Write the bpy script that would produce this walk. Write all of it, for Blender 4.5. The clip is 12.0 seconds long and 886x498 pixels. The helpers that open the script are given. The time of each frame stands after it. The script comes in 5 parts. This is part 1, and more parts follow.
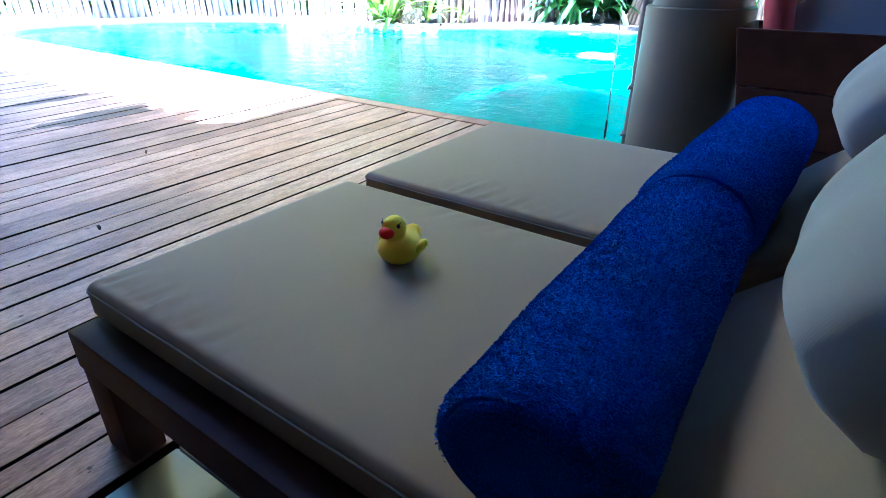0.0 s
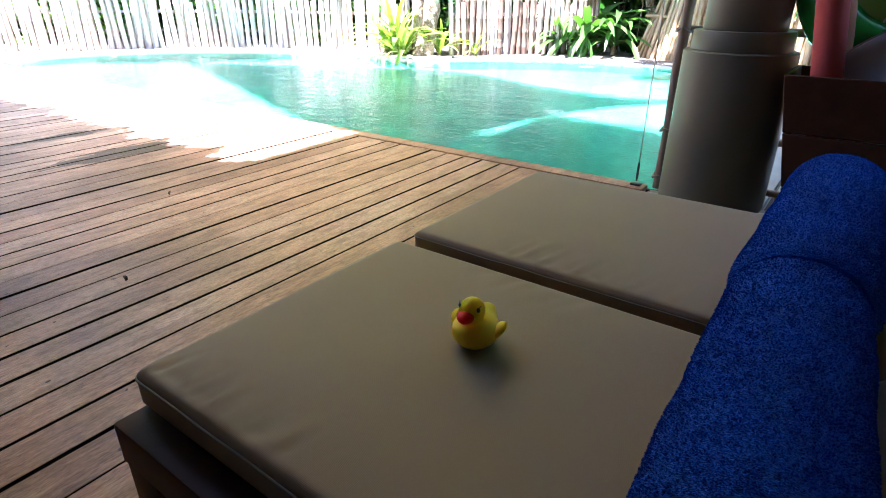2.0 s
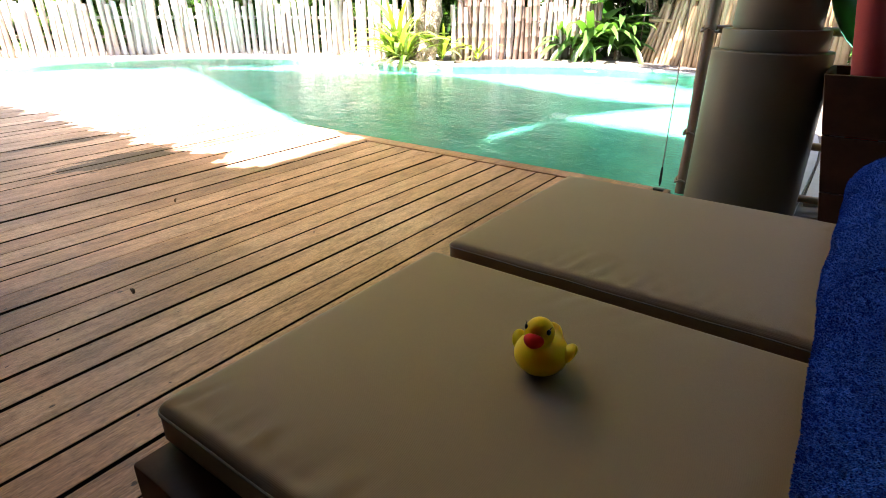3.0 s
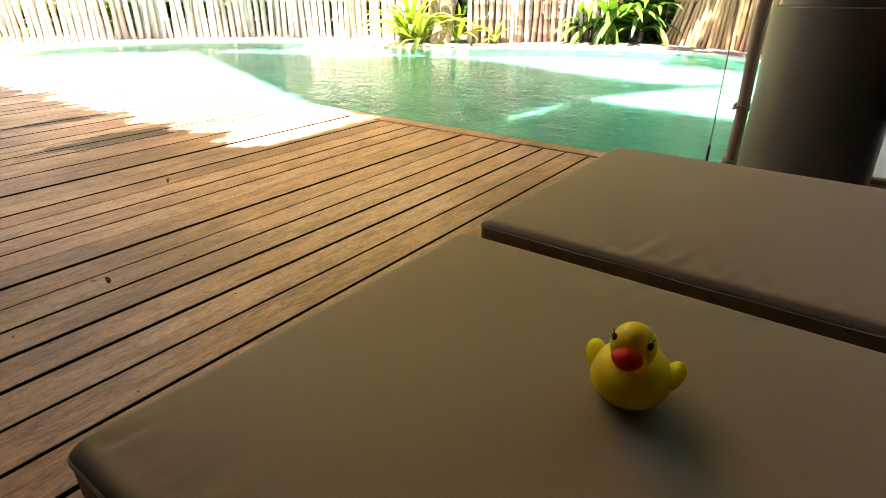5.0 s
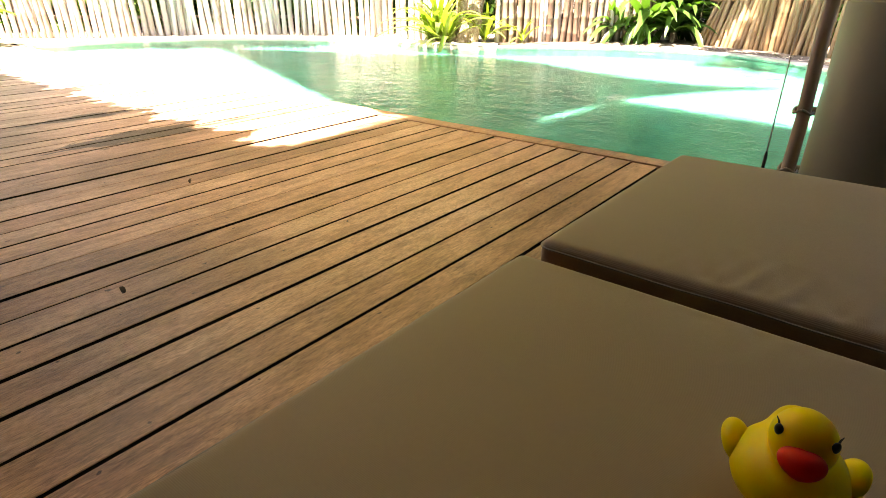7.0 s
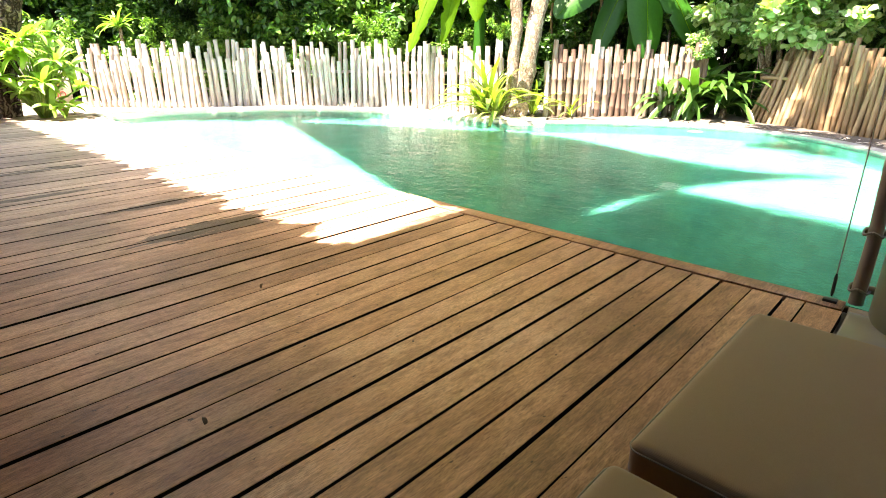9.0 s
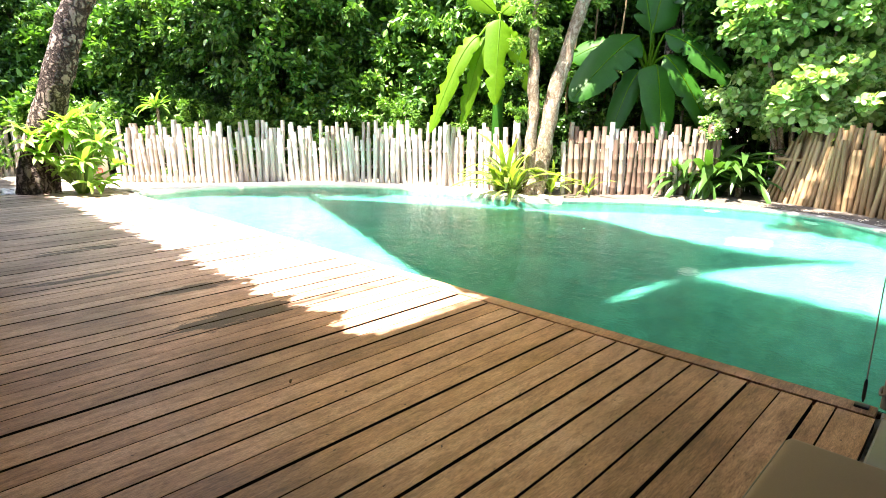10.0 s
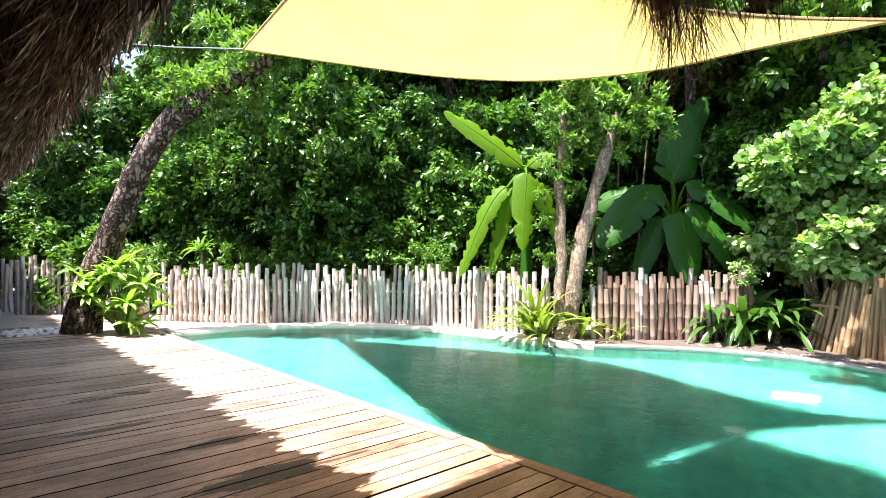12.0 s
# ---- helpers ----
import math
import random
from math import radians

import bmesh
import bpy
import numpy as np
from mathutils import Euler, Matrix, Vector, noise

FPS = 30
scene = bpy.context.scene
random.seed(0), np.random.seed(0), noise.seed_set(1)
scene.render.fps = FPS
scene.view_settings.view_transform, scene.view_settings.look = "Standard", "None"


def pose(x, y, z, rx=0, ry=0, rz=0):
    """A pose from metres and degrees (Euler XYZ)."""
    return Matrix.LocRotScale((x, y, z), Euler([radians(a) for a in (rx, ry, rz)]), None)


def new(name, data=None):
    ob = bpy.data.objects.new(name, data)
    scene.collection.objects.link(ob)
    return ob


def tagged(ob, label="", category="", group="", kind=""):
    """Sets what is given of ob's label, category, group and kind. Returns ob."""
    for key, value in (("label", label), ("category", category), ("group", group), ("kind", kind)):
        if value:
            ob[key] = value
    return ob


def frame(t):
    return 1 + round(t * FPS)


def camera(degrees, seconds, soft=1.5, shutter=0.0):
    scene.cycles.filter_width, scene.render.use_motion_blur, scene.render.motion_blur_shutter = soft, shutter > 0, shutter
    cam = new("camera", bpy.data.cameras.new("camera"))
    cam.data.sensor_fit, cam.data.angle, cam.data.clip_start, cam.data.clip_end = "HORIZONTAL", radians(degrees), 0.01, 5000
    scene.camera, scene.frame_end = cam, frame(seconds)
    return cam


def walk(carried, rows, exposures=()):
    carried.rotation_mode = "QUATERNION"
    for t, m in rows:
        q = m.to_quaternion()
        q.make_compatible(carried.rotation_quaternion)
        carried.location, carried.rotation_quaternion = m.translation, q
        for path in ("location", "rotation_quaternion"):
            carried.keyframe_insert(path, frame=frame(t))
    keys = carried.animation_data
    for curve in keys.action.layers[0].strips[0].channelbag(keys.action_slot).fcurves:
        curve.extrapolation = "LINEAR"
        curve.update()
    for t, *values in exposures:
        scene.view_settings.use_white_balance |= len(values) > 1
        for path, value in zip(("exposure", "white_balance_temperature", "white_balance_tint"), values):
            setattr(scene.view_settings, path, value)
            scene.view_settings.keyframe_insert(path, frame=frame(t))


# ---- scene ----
cam = camera(76.8, 12.0, soft=0.9)
# t, x, y, z, yaw, pitch, roll
ROWS = [
    (0.0, 0.220, 0.426, 1.051, 35.85, -27.19, 0.03),
    (0.5, 0.184, 0.431, 1.074, 35.80, -26.58, 0.14),
    (1.0, 0.143, 0.448, 1.089, 35.96, -25.99, 0.20),
    (1.5, 0.080, 0.446, 1.104, 36.19, -25.32, 0.26),
    (2.0, 0.004, 0.447, 1.114, 36.12, -24.68, 0.22),
    (2.5, -0.083, 0.459, 1.099, 35.80, -24.28, 0.24),
    (3.0, -0.166, 0.478, 1.072, 35.79, -24.06, 0.09),
    (5.0, -0.369, 0.690, 0.915, 37.18, -24.95, -0.19),
    (5.5, -0.402, 0.733, 0.880, 37.66, -25.01, -0.11),
    (6.0, -0.446, 0.772, 0.865, 38.11, -25.07, -0.09),
    (6.5, -0.488, 0.788, 0.866, 38.62, -25.12, -0.01),
    (8.5, -0.643, 0.771, 1.083, 42.46, -22.15, 0.05),
    (9.0, -0.661, 0.764, 1.179, 43.64, -19.66, 0.09),
    (9.5, -0.687, 0.727, 1.276, 44.60, -16.43, 0.15),
    (10.0, -0.684, 0.698, 1.369, 45.29, -12.95, 0.16),
    (10.5, -0.684, 0.681, 1.415, 45.87, -9.51, 0.20),
    (11.0, -0.689, 0.654, 1.456, 46.47, -5.89, 0.23),
    (11.5, -0.691, 0.666, 1.486, 47.34, -2.41, 0.29),
    (12.0, -0.682, 0.648, 1.527, 48.20, 0.83, 0.33),
]
EXPOSURES = [(0.0, 4.70, 4200, 21), (0.5, 4.61, 4330, 20), (1.0, 4.52, 4600, 21), (2.0, 4.19, 5550, 24), (3.0, 3.97, 6700, 24), (5.0, 3.89, 8100, 23), (6.7, 3.85, 8350, 23), (8.5, 3.61, 7750, 20), (9.5, 3.45, 7250, 18), (10.5, 3.13, 6800, 17), (11.2, 2.90, 6600, 19), (12.0, 2.40, 6550, 22)]
walk(cam, [(t, pose(x, y, z, 90 + pitch, 0, yaw) @ pose(0, 0, 0, 0, 0, roll)) for t, x, y, z, yaw, pitch, roll in ROWS], EXPOSURES)

# ---- world and sun ----
SUN_DIR = Vector((0.0, 0.33, -1.0)).normalized()
world = bpy.data.worlds.new("sky")
scene.world = world
world.use_nodes = True
wn = world.node_tree.nodes
sky = wn.new("ShaderNodeTexSky")
sky.sky_type, sky.sun_disc = "NISHITA", False
sky.sun_elevation, sky.sun_rotation = math.asin(-SUN_DIR.z), math.pi
wn["Background"].inputs["Strength"].default_value = 0.115
world.node_tree.links.new(sky.outputs["Color"], wn["Background"].inputs["Color"])
sun = new("sun", bpy.data.lights.new("sun", "SUN"))
sun.data.energy, sun.data.angle, sun.data.color = 4.3, radians(0.53), (1.0, 0.96, 0.9)
sun.matrix_world = Matrix.Translation((0, -10, 30)) @ SUN_DIR.to_track_quat("-Z", "Y").to_matrix().to_4x4()
scene.view_settings.exposure = 0.0


# ---- materials ----
def node_mat(name):
    m = bpy.data.materials.new(name)
    m.use_nodes = True
    nt = m.node_tree
    return m, nt, nt.nodes, nt.links, nt.nodes["Principled BSDF"]


def ramp(nt, fac, stops):
    r = nt.nodes.new("ShaderNodeValToRGB")
    els = r.color_ramp.elements
    while len(els) < len(stops):
        els.new(0.5)
    for e, (p, c) in zip(els, stops):
        e.position, e.color = p, (*c, 1)
    nt.links.new(fac, r.inputs["Fac"])
    return r.outputs["Color"]


def noise_tex(nt, scale, detail=5, rough=0.6, stretch=None, coords="Object"):
    tc = nt.nodes.new("ShaderNodeTexCoord")
    n = nt.nodes.new("ShaderNodeTexNoise")
    n.inputs["Scale"].default_value, n.inputs["Detail"].default_value, n.inputs["Roughness"].default_value = scale, detail, rough
    vec = tc.outputs[coords]
    if stretch:
        mp = nt.nodes.new("ShaderNodeMapping")
        mp.inputs["Scale"].default_value = stretch
        nt.links.new(vec, mp.inputs["Vector"])
        vec = mp.outputs["Vector"]
    nt.links.new(vec, n.inputs["Vector"])
    return n.outputs["Fac"]


def world_noise(nt, scale, detail=5, rough=0.6, stretch=(1, 1, 1), shift=None):
    geo = nt.nodes.new("ShaderNodeNewGeometry")
    mp = nt.nodes.new("ShaderNodeMapping")
    mp.inputs["Scale"].default_value = stretch
    nt.links.new(geo.outputs["Position"], mp.inputs["Vector"])
    if shift is not None:
        nt.links.new(shift, mp.inputs["Location"])
    n = nt.nodes.new("ShaderNodeTexNoise")
    n.inputs["Scale"].default_value, n.inputs["Detail"].default_value, n.inputs["Roughness"].default_value = scale, detail, rough
    nt.links.new(mp.outputs["Vector"], n.inputs["Vector"])
    return n.outputs["Fac"]


def mix_col(nt, fac, a, b, blend="MIX"):
    m = nt.nodes.new("ShaderNodeMix")
    m.data_type, m.blend_type = "RGBA", blend
    for sock, val in ((m.inputs[0], fac), (m.inputs[6], a), (m.inputs[7], b)):
        if isinstance(val, bpy.types.NodeSocket):
            nt.links.new(val, sock)
        elif isinstance(val, tuple):
            sock.default_value = (*val, 1)
        else:
            sock.default_value = val
    return m.outputs[2]


def arith(nt, op, a, b=0.0):
    m = nt.nodes.new("ShaderNodeMath")
    m.operation = op
    for sock, val in zip(m.inputs, (a, b)):
        if isinstance(val, bpy.types.NodeSocket):
            nt.links.new(val, sock)
        else:
            sock.default_value = val
    return m.outputs[0]


def bump(nt, bsdf, height, strength=0.3, distance=0.005):
    b = nt.nodes.new("ShaderNodeBump")
    b.inputs["Strength"].default_value, b.inputs["Distance"].default_value = strength, distance
    nt.links.new(height, b.inputs["Height"])
    nt.links.new(b.outputs["Normal"], bsdf.inputs["Normal"])


def plain(name, stops, scale=6, rough=0.6, metal=0.0, relief=0.2, fine=60, spec=0.5, island=False):
    """Noise-varied surface: colour ramp over a mottle, fine relief, tone shifted from object to object."""
    m, nt, ns, ln, b = node_mat(name)
    f = noise_tex(nt, scale)
    rnd = ns.new("ShaderNodeNewGeometry").outputs["Random Per Island"] if island else ns.new("ShaderNodeObjectInfo").outputs["Random"]
    f2 = arith(nt, "ADD", arith(nt, "MULTIPLY", f, 0.65), arith(nt, "MULTIPLY", rnd, 0.35))
    ln.new(ramp(nt, f2, stops), b.inputs["Base Color"])
    b.inputs["Roughness"].default_value, b.inputs["Metallic"].default_value = rough, metal
    b.inputs["Specular IOR Level"].default_value = spec
    bump(nt, b, noise_tex(nt, fine, 3), relief, 0.003)
    return m


def deck_wood():
    m, nt, ns, ln, b = node_mat("deck_wood")
    rnd = ns.new("ShaderNodeObjectInfo").outputs["Random"]
    off = ns.new("ShaderNodeCombineXYZ")
    ln.new(arith(nt, "MULTIPLY", rnd, 40.0), off.inputs["Y"])
    ln.new(arith(nt, "MULTIPLY", rnd, 17.0), off.inputs["Z"])
    grain = world_noise(nt, 9, 6, 0.65, (9, 0.7, 1), off.outputs["Vector"])
    blotch = world_noise(nt, 1.6, 4, 0.6, (1.6, 0.7, 1), off.outputs["Vector"])
    fine = world_noise(nt, 60, 4, 0.75, (4, 0.5, 1))
    pores = world_noise(nt, 150, 3, 0.7, (1.6, 0.3, 1), off.outputs["Vector"])
    weather = world_noise(nt, 7, 6, 0.7, (3.5, 0.8, 1), off.outputs["Vector"])
    specks = world_noise(nt, 34, 2, 0.5, (1, 0.7, 1))
    stain = world_noise(nt, 0.9, 4, 0.55, (1.2, 0.8, 1))
    f = arith(nt, "ADD", arith(nt, "MULTIPLY", grain, 0.5), arith(nt, "ADD", arith(nt, "MULTIPLY", blotch, 0.42), arith(nt, "MULTIPLY", rnd, 0.20)))
    col = ramp(nt, f, [(0.30, (0.14, 0.060, 0.028)), (0.43, (0.41, 0.202, 0.100)), (0.58, (0.63, 0.352, 0.200)), (0.80, (0.75, 0.50, 0.335))])
    dark = ramp(nt, fine, [(0.36, (0.30, 0.26, 0.24)), (0.5, (1, 1, 1))])
    col = mix_col(nt, 0.6, col, dark, "MULTIPLY")
    col = mix_col(nt, 0.45, col, ramp(nt, pores, [(0.38, (0.38, 0.33, 0.30)), (0.56, (1.12, 1.12, 1.12))]), "MULTIPLY")
    col = mix_col(nt, 0.6, col, ramp(nt, weather, [(0.40, (0.52, 0.46, 0.42)), (0.52, (1, 1, 1)), (0.66, (1.12, 1.14, 1.18))]), "MULTIPLY")
    col = mix_col(nt, 0.9, col, ramp(nt, specks, [(0.25, (0.10, 0.08, 0.07)), (0.285, (1, 1, 1))]), "MULTIPLY")
    st = ramp(nt, stain, [(0.38, (0.46, 0.40, 0.36)), (0.56, (1, 1, 1))])
    col = mix_col(nt, 0.85, col, st, "MULTIPLY")
    wet = None
    pos = ns.new("ShaderNodeNewGeometry").outputs["Position"]
    # boards turn greyer and a little darker towards -x
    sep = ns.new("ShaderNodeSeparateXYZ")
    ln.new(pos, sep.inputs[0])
    x_grey = ns.new("ShaderNodeMapRange")
    x_grey.inputs["From Min"].default_value, x_grey.inputs["From Max"].default_value = -2.0, -6.0
    ln.new(arith(nt, "ADD", sep.outputs["X"], arith(nt, "MULTIPLY", blotch, 1.5)), x_grey.inputs["Value"])
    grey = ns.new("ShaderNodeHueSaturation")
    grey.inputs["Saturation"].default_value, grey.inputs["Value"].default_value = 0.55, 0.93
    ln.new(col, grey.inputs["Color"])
    col = mix_col(nt, x_grey.outputs["Result"], col, grey.outputs["Color"])
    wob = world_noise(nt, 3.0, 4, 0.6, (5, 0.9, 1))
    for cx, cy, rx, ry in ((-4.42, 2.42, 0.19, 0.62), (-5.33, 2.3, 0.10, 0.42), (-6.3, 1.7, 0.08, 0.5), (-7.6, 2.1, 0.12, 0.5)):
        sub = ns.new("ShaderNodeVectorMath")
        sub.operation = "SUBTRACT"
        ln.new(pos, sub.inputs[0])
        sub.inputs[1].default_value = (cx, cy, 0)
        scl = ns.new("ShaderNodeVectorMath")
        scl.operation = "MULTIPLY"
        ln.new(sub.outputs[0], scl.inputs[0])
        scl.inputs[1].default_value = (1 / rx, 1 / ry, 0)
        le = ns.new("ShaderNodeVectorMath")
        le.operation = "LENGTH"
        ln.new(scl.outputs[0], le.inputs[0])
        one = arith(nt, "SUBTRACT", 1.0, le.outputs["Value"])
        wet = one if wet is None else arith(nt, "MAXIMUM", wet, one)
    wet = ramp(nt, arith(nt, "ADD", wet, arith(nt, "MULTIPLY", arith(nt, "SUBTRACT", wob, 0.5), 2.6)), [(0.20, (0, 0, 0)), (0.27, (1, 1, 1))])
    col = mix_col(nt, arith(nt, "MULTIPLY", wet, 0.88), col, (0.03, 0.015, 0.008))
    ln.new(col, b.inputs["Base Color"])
    ln.new(arith(nt, "ADD", 0.30, arith(nt, "MULTIPLY", grain, 0.34)), b.inputs["Roughness"])
    b.inputs["Specular IOR Level"].default_value = 0.5
    bump(nt, b, arith(nt, "ADD", grain, arith(nt, "ADD", arith(nt, "MULTIPLY", fine, 0.6), arith(nt, "MULTIPLY", pores, 0.4))), 0.6, 0.004)
    return m


def fabric(name, base, dark, weave=900, spec=0.15, sheen=0.15, rough=0.75):
    m, nt, ns, ln, b = node_mat(name)
    f = noise_tex(nt, 3.5, 4)
    g = noise_tex(nt, 220, 2)
    col = mix_col(nt, arith(nt, "ADD", arith(nt, "MULTIPLY", f, 0.7), arith(nt, "MULTIPLY", g, 0.3)), dark, base)
    ln.new(col, b.inputs["Base Color"])
    b.inputs["Roughness"].default_value, b.inputs["Specular IOR Level"].default_value = rough, spec
    b.inputs["Sheen Weight"].default_value = sheen
    tc = ns.new("ShaderNodeTexCoord")
    hs = []
    for d in ("X", "Y"):
        w = ns.new("ShaderNodeTexWave")
        w.bands_direction = d
        w.inputs["Scale"].default_value, w.inputs["Distortion"].default_value = weave / 6.28, 0.4
        ln.new(tc.outputs["Object"], w.inputs["Vector"])
        hs.append(w.outputs["Fac"])
    h = arith(nt, "ADD", arith(nt, "MULTIPLY", hs[0], 0.5), arith(nt, "MULTIPLY", hs[1], 0.5))
    bump(nt, b, arith(nt, "ADD", h, arith(nt, "MULTIPLY", noise_tex(nt, 14, 4), 2.0)), 0.13, 0.0015)
    return m


def leaf_mat(name, stops, trans=0.35, rough=0.42, spec=0.45):
    m, nt, ns, ln, b = node_mat(name)
    isl = ns.new("ShaderNodeNewGeometry").outputs["Random Per Island"]
    rnd = ns.new("ShaderNodeObjectInfo").outputs["Random"]
    f = arith(nt, "ADD", arith(nt, "MULTIPLY", isl, 0.62), arith(nt, "MULTIPLY", rnd, 0.38))
    col = ramp(nt, f, stops)
    vein = noise_tex(nt, 22, 3)
    col = mix_col(nt, 0.35, col, ramp(nt, vein, [(0.3, (0.6, 0.65, 0.5)), (0.7, (1.15, 1.12, 1.0))]), "MULTIPLY")
    ln.new(col, b.inputs["Base Color"])
    b.inputs["Roughness"].default_value, b.inputs["Specular IOR Level"].default_value = rough, spec
    tr = ns.new("ShaderNodeBsdfTranslucent")
    ln.new(mix_col(nt, 1.0, col, (1.3, 1.5, 0.5), "MULTIPLY"), tr.inputs["Color"])
    mx = ns.new("ShaderNodeMixShader")
    mx.inputs["Fac"].default_value = trans
    ln.new(b.outputs[0], mx.inputs[1]), ln.new(tr.outputs[0], mx.inputs[2])
    ln.new(mx.outputs[0], ns["Material Output"].inputs["Surface"])
    return m


def bamboo_mat(name, stops):
    m, nt, ns, ln, b = node_mat(name)
    rnd = ns.new("ShaderNodeObjectInfo").outputs["Random"]
    streak = noise_tex(nt, 14, 5, 0.6, (3, 3, 0.35))
    spots = noise_tex(nt, 5, 4)
    f = arith(nt, "ADD", arith(nt, "MULTIPLY", streak, 0.35), arith(nt, "ADD", arith(nt, "MULTIPLY", rnd, 0.5), arith(nt, "MULTIPLY", spots, 0.2)))
    ln.new(ramp(nt, f, stops), b.inputs["Base Color"])
    b.inputs["Roughness"].default_value = 0.55
    bump(nt, b, streak, 0.3, 0.004)
    return m


def bark_mat(name, stops, scale=7, cracks=1.0):
    m, nt, ns, ln, b = node_mat(name)
    tc = ns.new("ShaderNodeTexCoord")
    mp = ns.new("ShaderNodeMapping")
    mp.inputs["Scale"].default_value = (1.2, 1.2, 0.42)
    ln.new(tc.outputs["Object"], mp.inputs["Vector"])
    warp = ns.new("ShaderNodeTexNoise")
    warp.inputs["Scale"].default_value, warp.inputs["Detail"].default_value = 9, 5
    ln.new(tc.outputs["Object"], warp.inputs["Vector"])
    add = ns.new("ShaderNodeMix")
    add.data_type = "VECTOR"
    add.inputs[0].default_value = 0.20
    ln.new(mp.outputs["Vector"], add.inputs[4]), ln.new(warp.outputs["Color"], add.inputs[5])
    v = ns.new("ShaderNodeTexVoronoi")
    v.feature = "DISTANCE_TO_EDGE"
    v.inputs["Scale"].default_value = scale * 2.6
    ln.new(add.outputs[1], v.inputs["Vector"])
    n = noise_tex(nt, scale * 2, 7, 0.75, (1, 1, 0.4))
    n2 = noise_tex(nt, 1.6, 4)
    crack = arith(nt, "MULTIPLY", arith(nt, "MINIMUM", v.outputs["Distance"], 0.24), 2.0 * cracks)
    f = arith(nt, "ADD", crack, arith(nt, "ADD", arith(nt, "MULTIPLY", n, 0.62), arith(nt, "MULTIPLY", n2, 0.25 + 0.4 * (1 - cracks))))
    ln.new(ramp(nt, f, stops), b.inputs["Base Color"])
    b.inputs["Roughness"].default_value = 0.9
    b.inputs["Specular IOR Level"].default_value = 0.2
    bump(nt, b, f, 1.0, 0.05)
    return m


def water_mat():
    m, nt, ns, ln, b = node_mat("pool_water")
    ns.remove(b)
    w1 = world_noise(nt, 3.2, 4, 0.55, (1, 1.6, 1))
    w2 = world_noise(nt, 16, 3, 0.5, (1, 1.5, 1))
    bm_ = ns.new("ShaderNodeBump")
    bm_.inputs["Strength"].default_value, bm_.inputs["Distance"].default_value = 0.4, 0.03
    ln.new(arith(nt, "ADD", w1, arith(nt, "MULTIPLY", w2, 0.45)), bm_.inputs["Height"])
    g = ns.new("ShaderNodeBsdfRefraction")
    g.inputs["Color"].default_value = (0.77, 0.96, 0.915, 1)
    g.inputs["Roughness"].default_value, g.inputs["IOR"].default_value = 0.01, 1.33
    gl = ns.new("ShaderNodeBsdfGlossy")
    gl.inputs["Color"].default_value, gl.inputs["Roughness"].default_value = (0.50, 0.52, 0.50, 1), 0.02
    fr = ns.new("ShaderNodeFresnel")
    fr.inputs["IOR"].default_value = 1.33
    mx = ns.new("ShaderNodeMixShader")
    for n_ in (g, gl, fr):
        ln.new(bm_.outputs["Normal"], n_.inputs["Normal"])
    ln.new(fr.outputs[0], mx.inputs["Fac"]), ln.new(g.outputs[0], mx.inputs[1]), ln.new(gl.outputs[0], mx.inputs[2])
    ln.new(mx.outputs[0], ns["Material Output"].inputs["Surface"])
    return m


def pool_tile_mat():
    m, nt, ns, ln, b = node_mat("pool_mosaic")
    geo = ns.new("ShaderNodeNewGeometry")
    br = ns.new("ShaderNodeTexBrick")
    br.offset = 0.0
    br.inputs["Scale"].default_value = 1.0
    br.inputs["Brick Width"].default_value, br.inputs["Row Height"].default_value, br.inputs["Mortar Size"].default_value = 0.1, 0.1, 0.004
    br.inputs["Color1"].default_value, br.inputs["Color2"].default_value, br.inputs["Mortar"].default_value = (0.080, 0.390, 0.300, 1), (0.046, 0.285, 0.222, 1), (0.13, 0.42, 0.35, 1)
    ln.new(geo.outputs["Position"], br.inputs["Vector"])
    mott = ramp(nt, world_noise(nt, 1.1, 5), [(0.3, (0.60, 0.70, 0.70)), (0.7, (1.12, 1.10, 1.06))])
    # fine mottle in the tile colour, painted in place of caustic light
    caustic = ramp(nt, world_noise(nt, 9, 4, 0.6), [(0.38, (0.70, 0.78, 0.78)), (0.62, (1.14, 1.10, 1.08))])
    ln.new(mix_col(nt, 1.0, mix_col(nt, 1.0, br.outputs["Color"], mott, "MULTIPLY"), caustic, "MULTIPLY"), b.inputs["Base Color"])
    b.inputs["Roughness"].default_value = 0.4
    return m


M_DECK = deck_wood()
# board sides near black: the shade between boards put into the colour
M_DECK_EDGE = plain("gap_shaded_board_edge", [(0.2, (0.012, 0.008, 0.006)), (0.8, (0.03, 0.018, 0.012))], 14, 0.9, relief=0.3, spec=0.1)
M_CUSH = fabric("taupe_canvas", (0.325, 0.228, 0.135), (0.265, 0.185, 0.108), spec=0.3, rough=0.6)
M_PILLOW = fabric("pale_grey_weave", (0.40, 0.40, 0.37), (0.33, 0.33, 0.30), 700)
M_SLEEVE = plain("grey_vinyl", [(0.2, (0.155, 0.145, 0.098)), (0.8, (0.215, 0.20, 0.14))], 3, 0.42, relief=0.08, spec=0.3)
M_PIPE = plain("grey_piping", [(0.2, (0.22, 0.20, 0.15)), (0.8, (0.28, 0.255, 0.20))], 10, 0.6)
M_DARKWOOD = plain("dark_stained_wood", [(0.2, (0.032, 0.012, 0.006)), (0.5, (0.07, 0.026, 0.012)), (0.85, (0.12, 0.048, 0.022))], 9, 0.62, relief=0.15, spec=0.2)
M_STONE = plain("pale_stone", [(0.2, (0.22, 0.21, 0.19)), (0.8, (0.31, 0.30, 0.275))], 5, 0.3, relief=0.12)
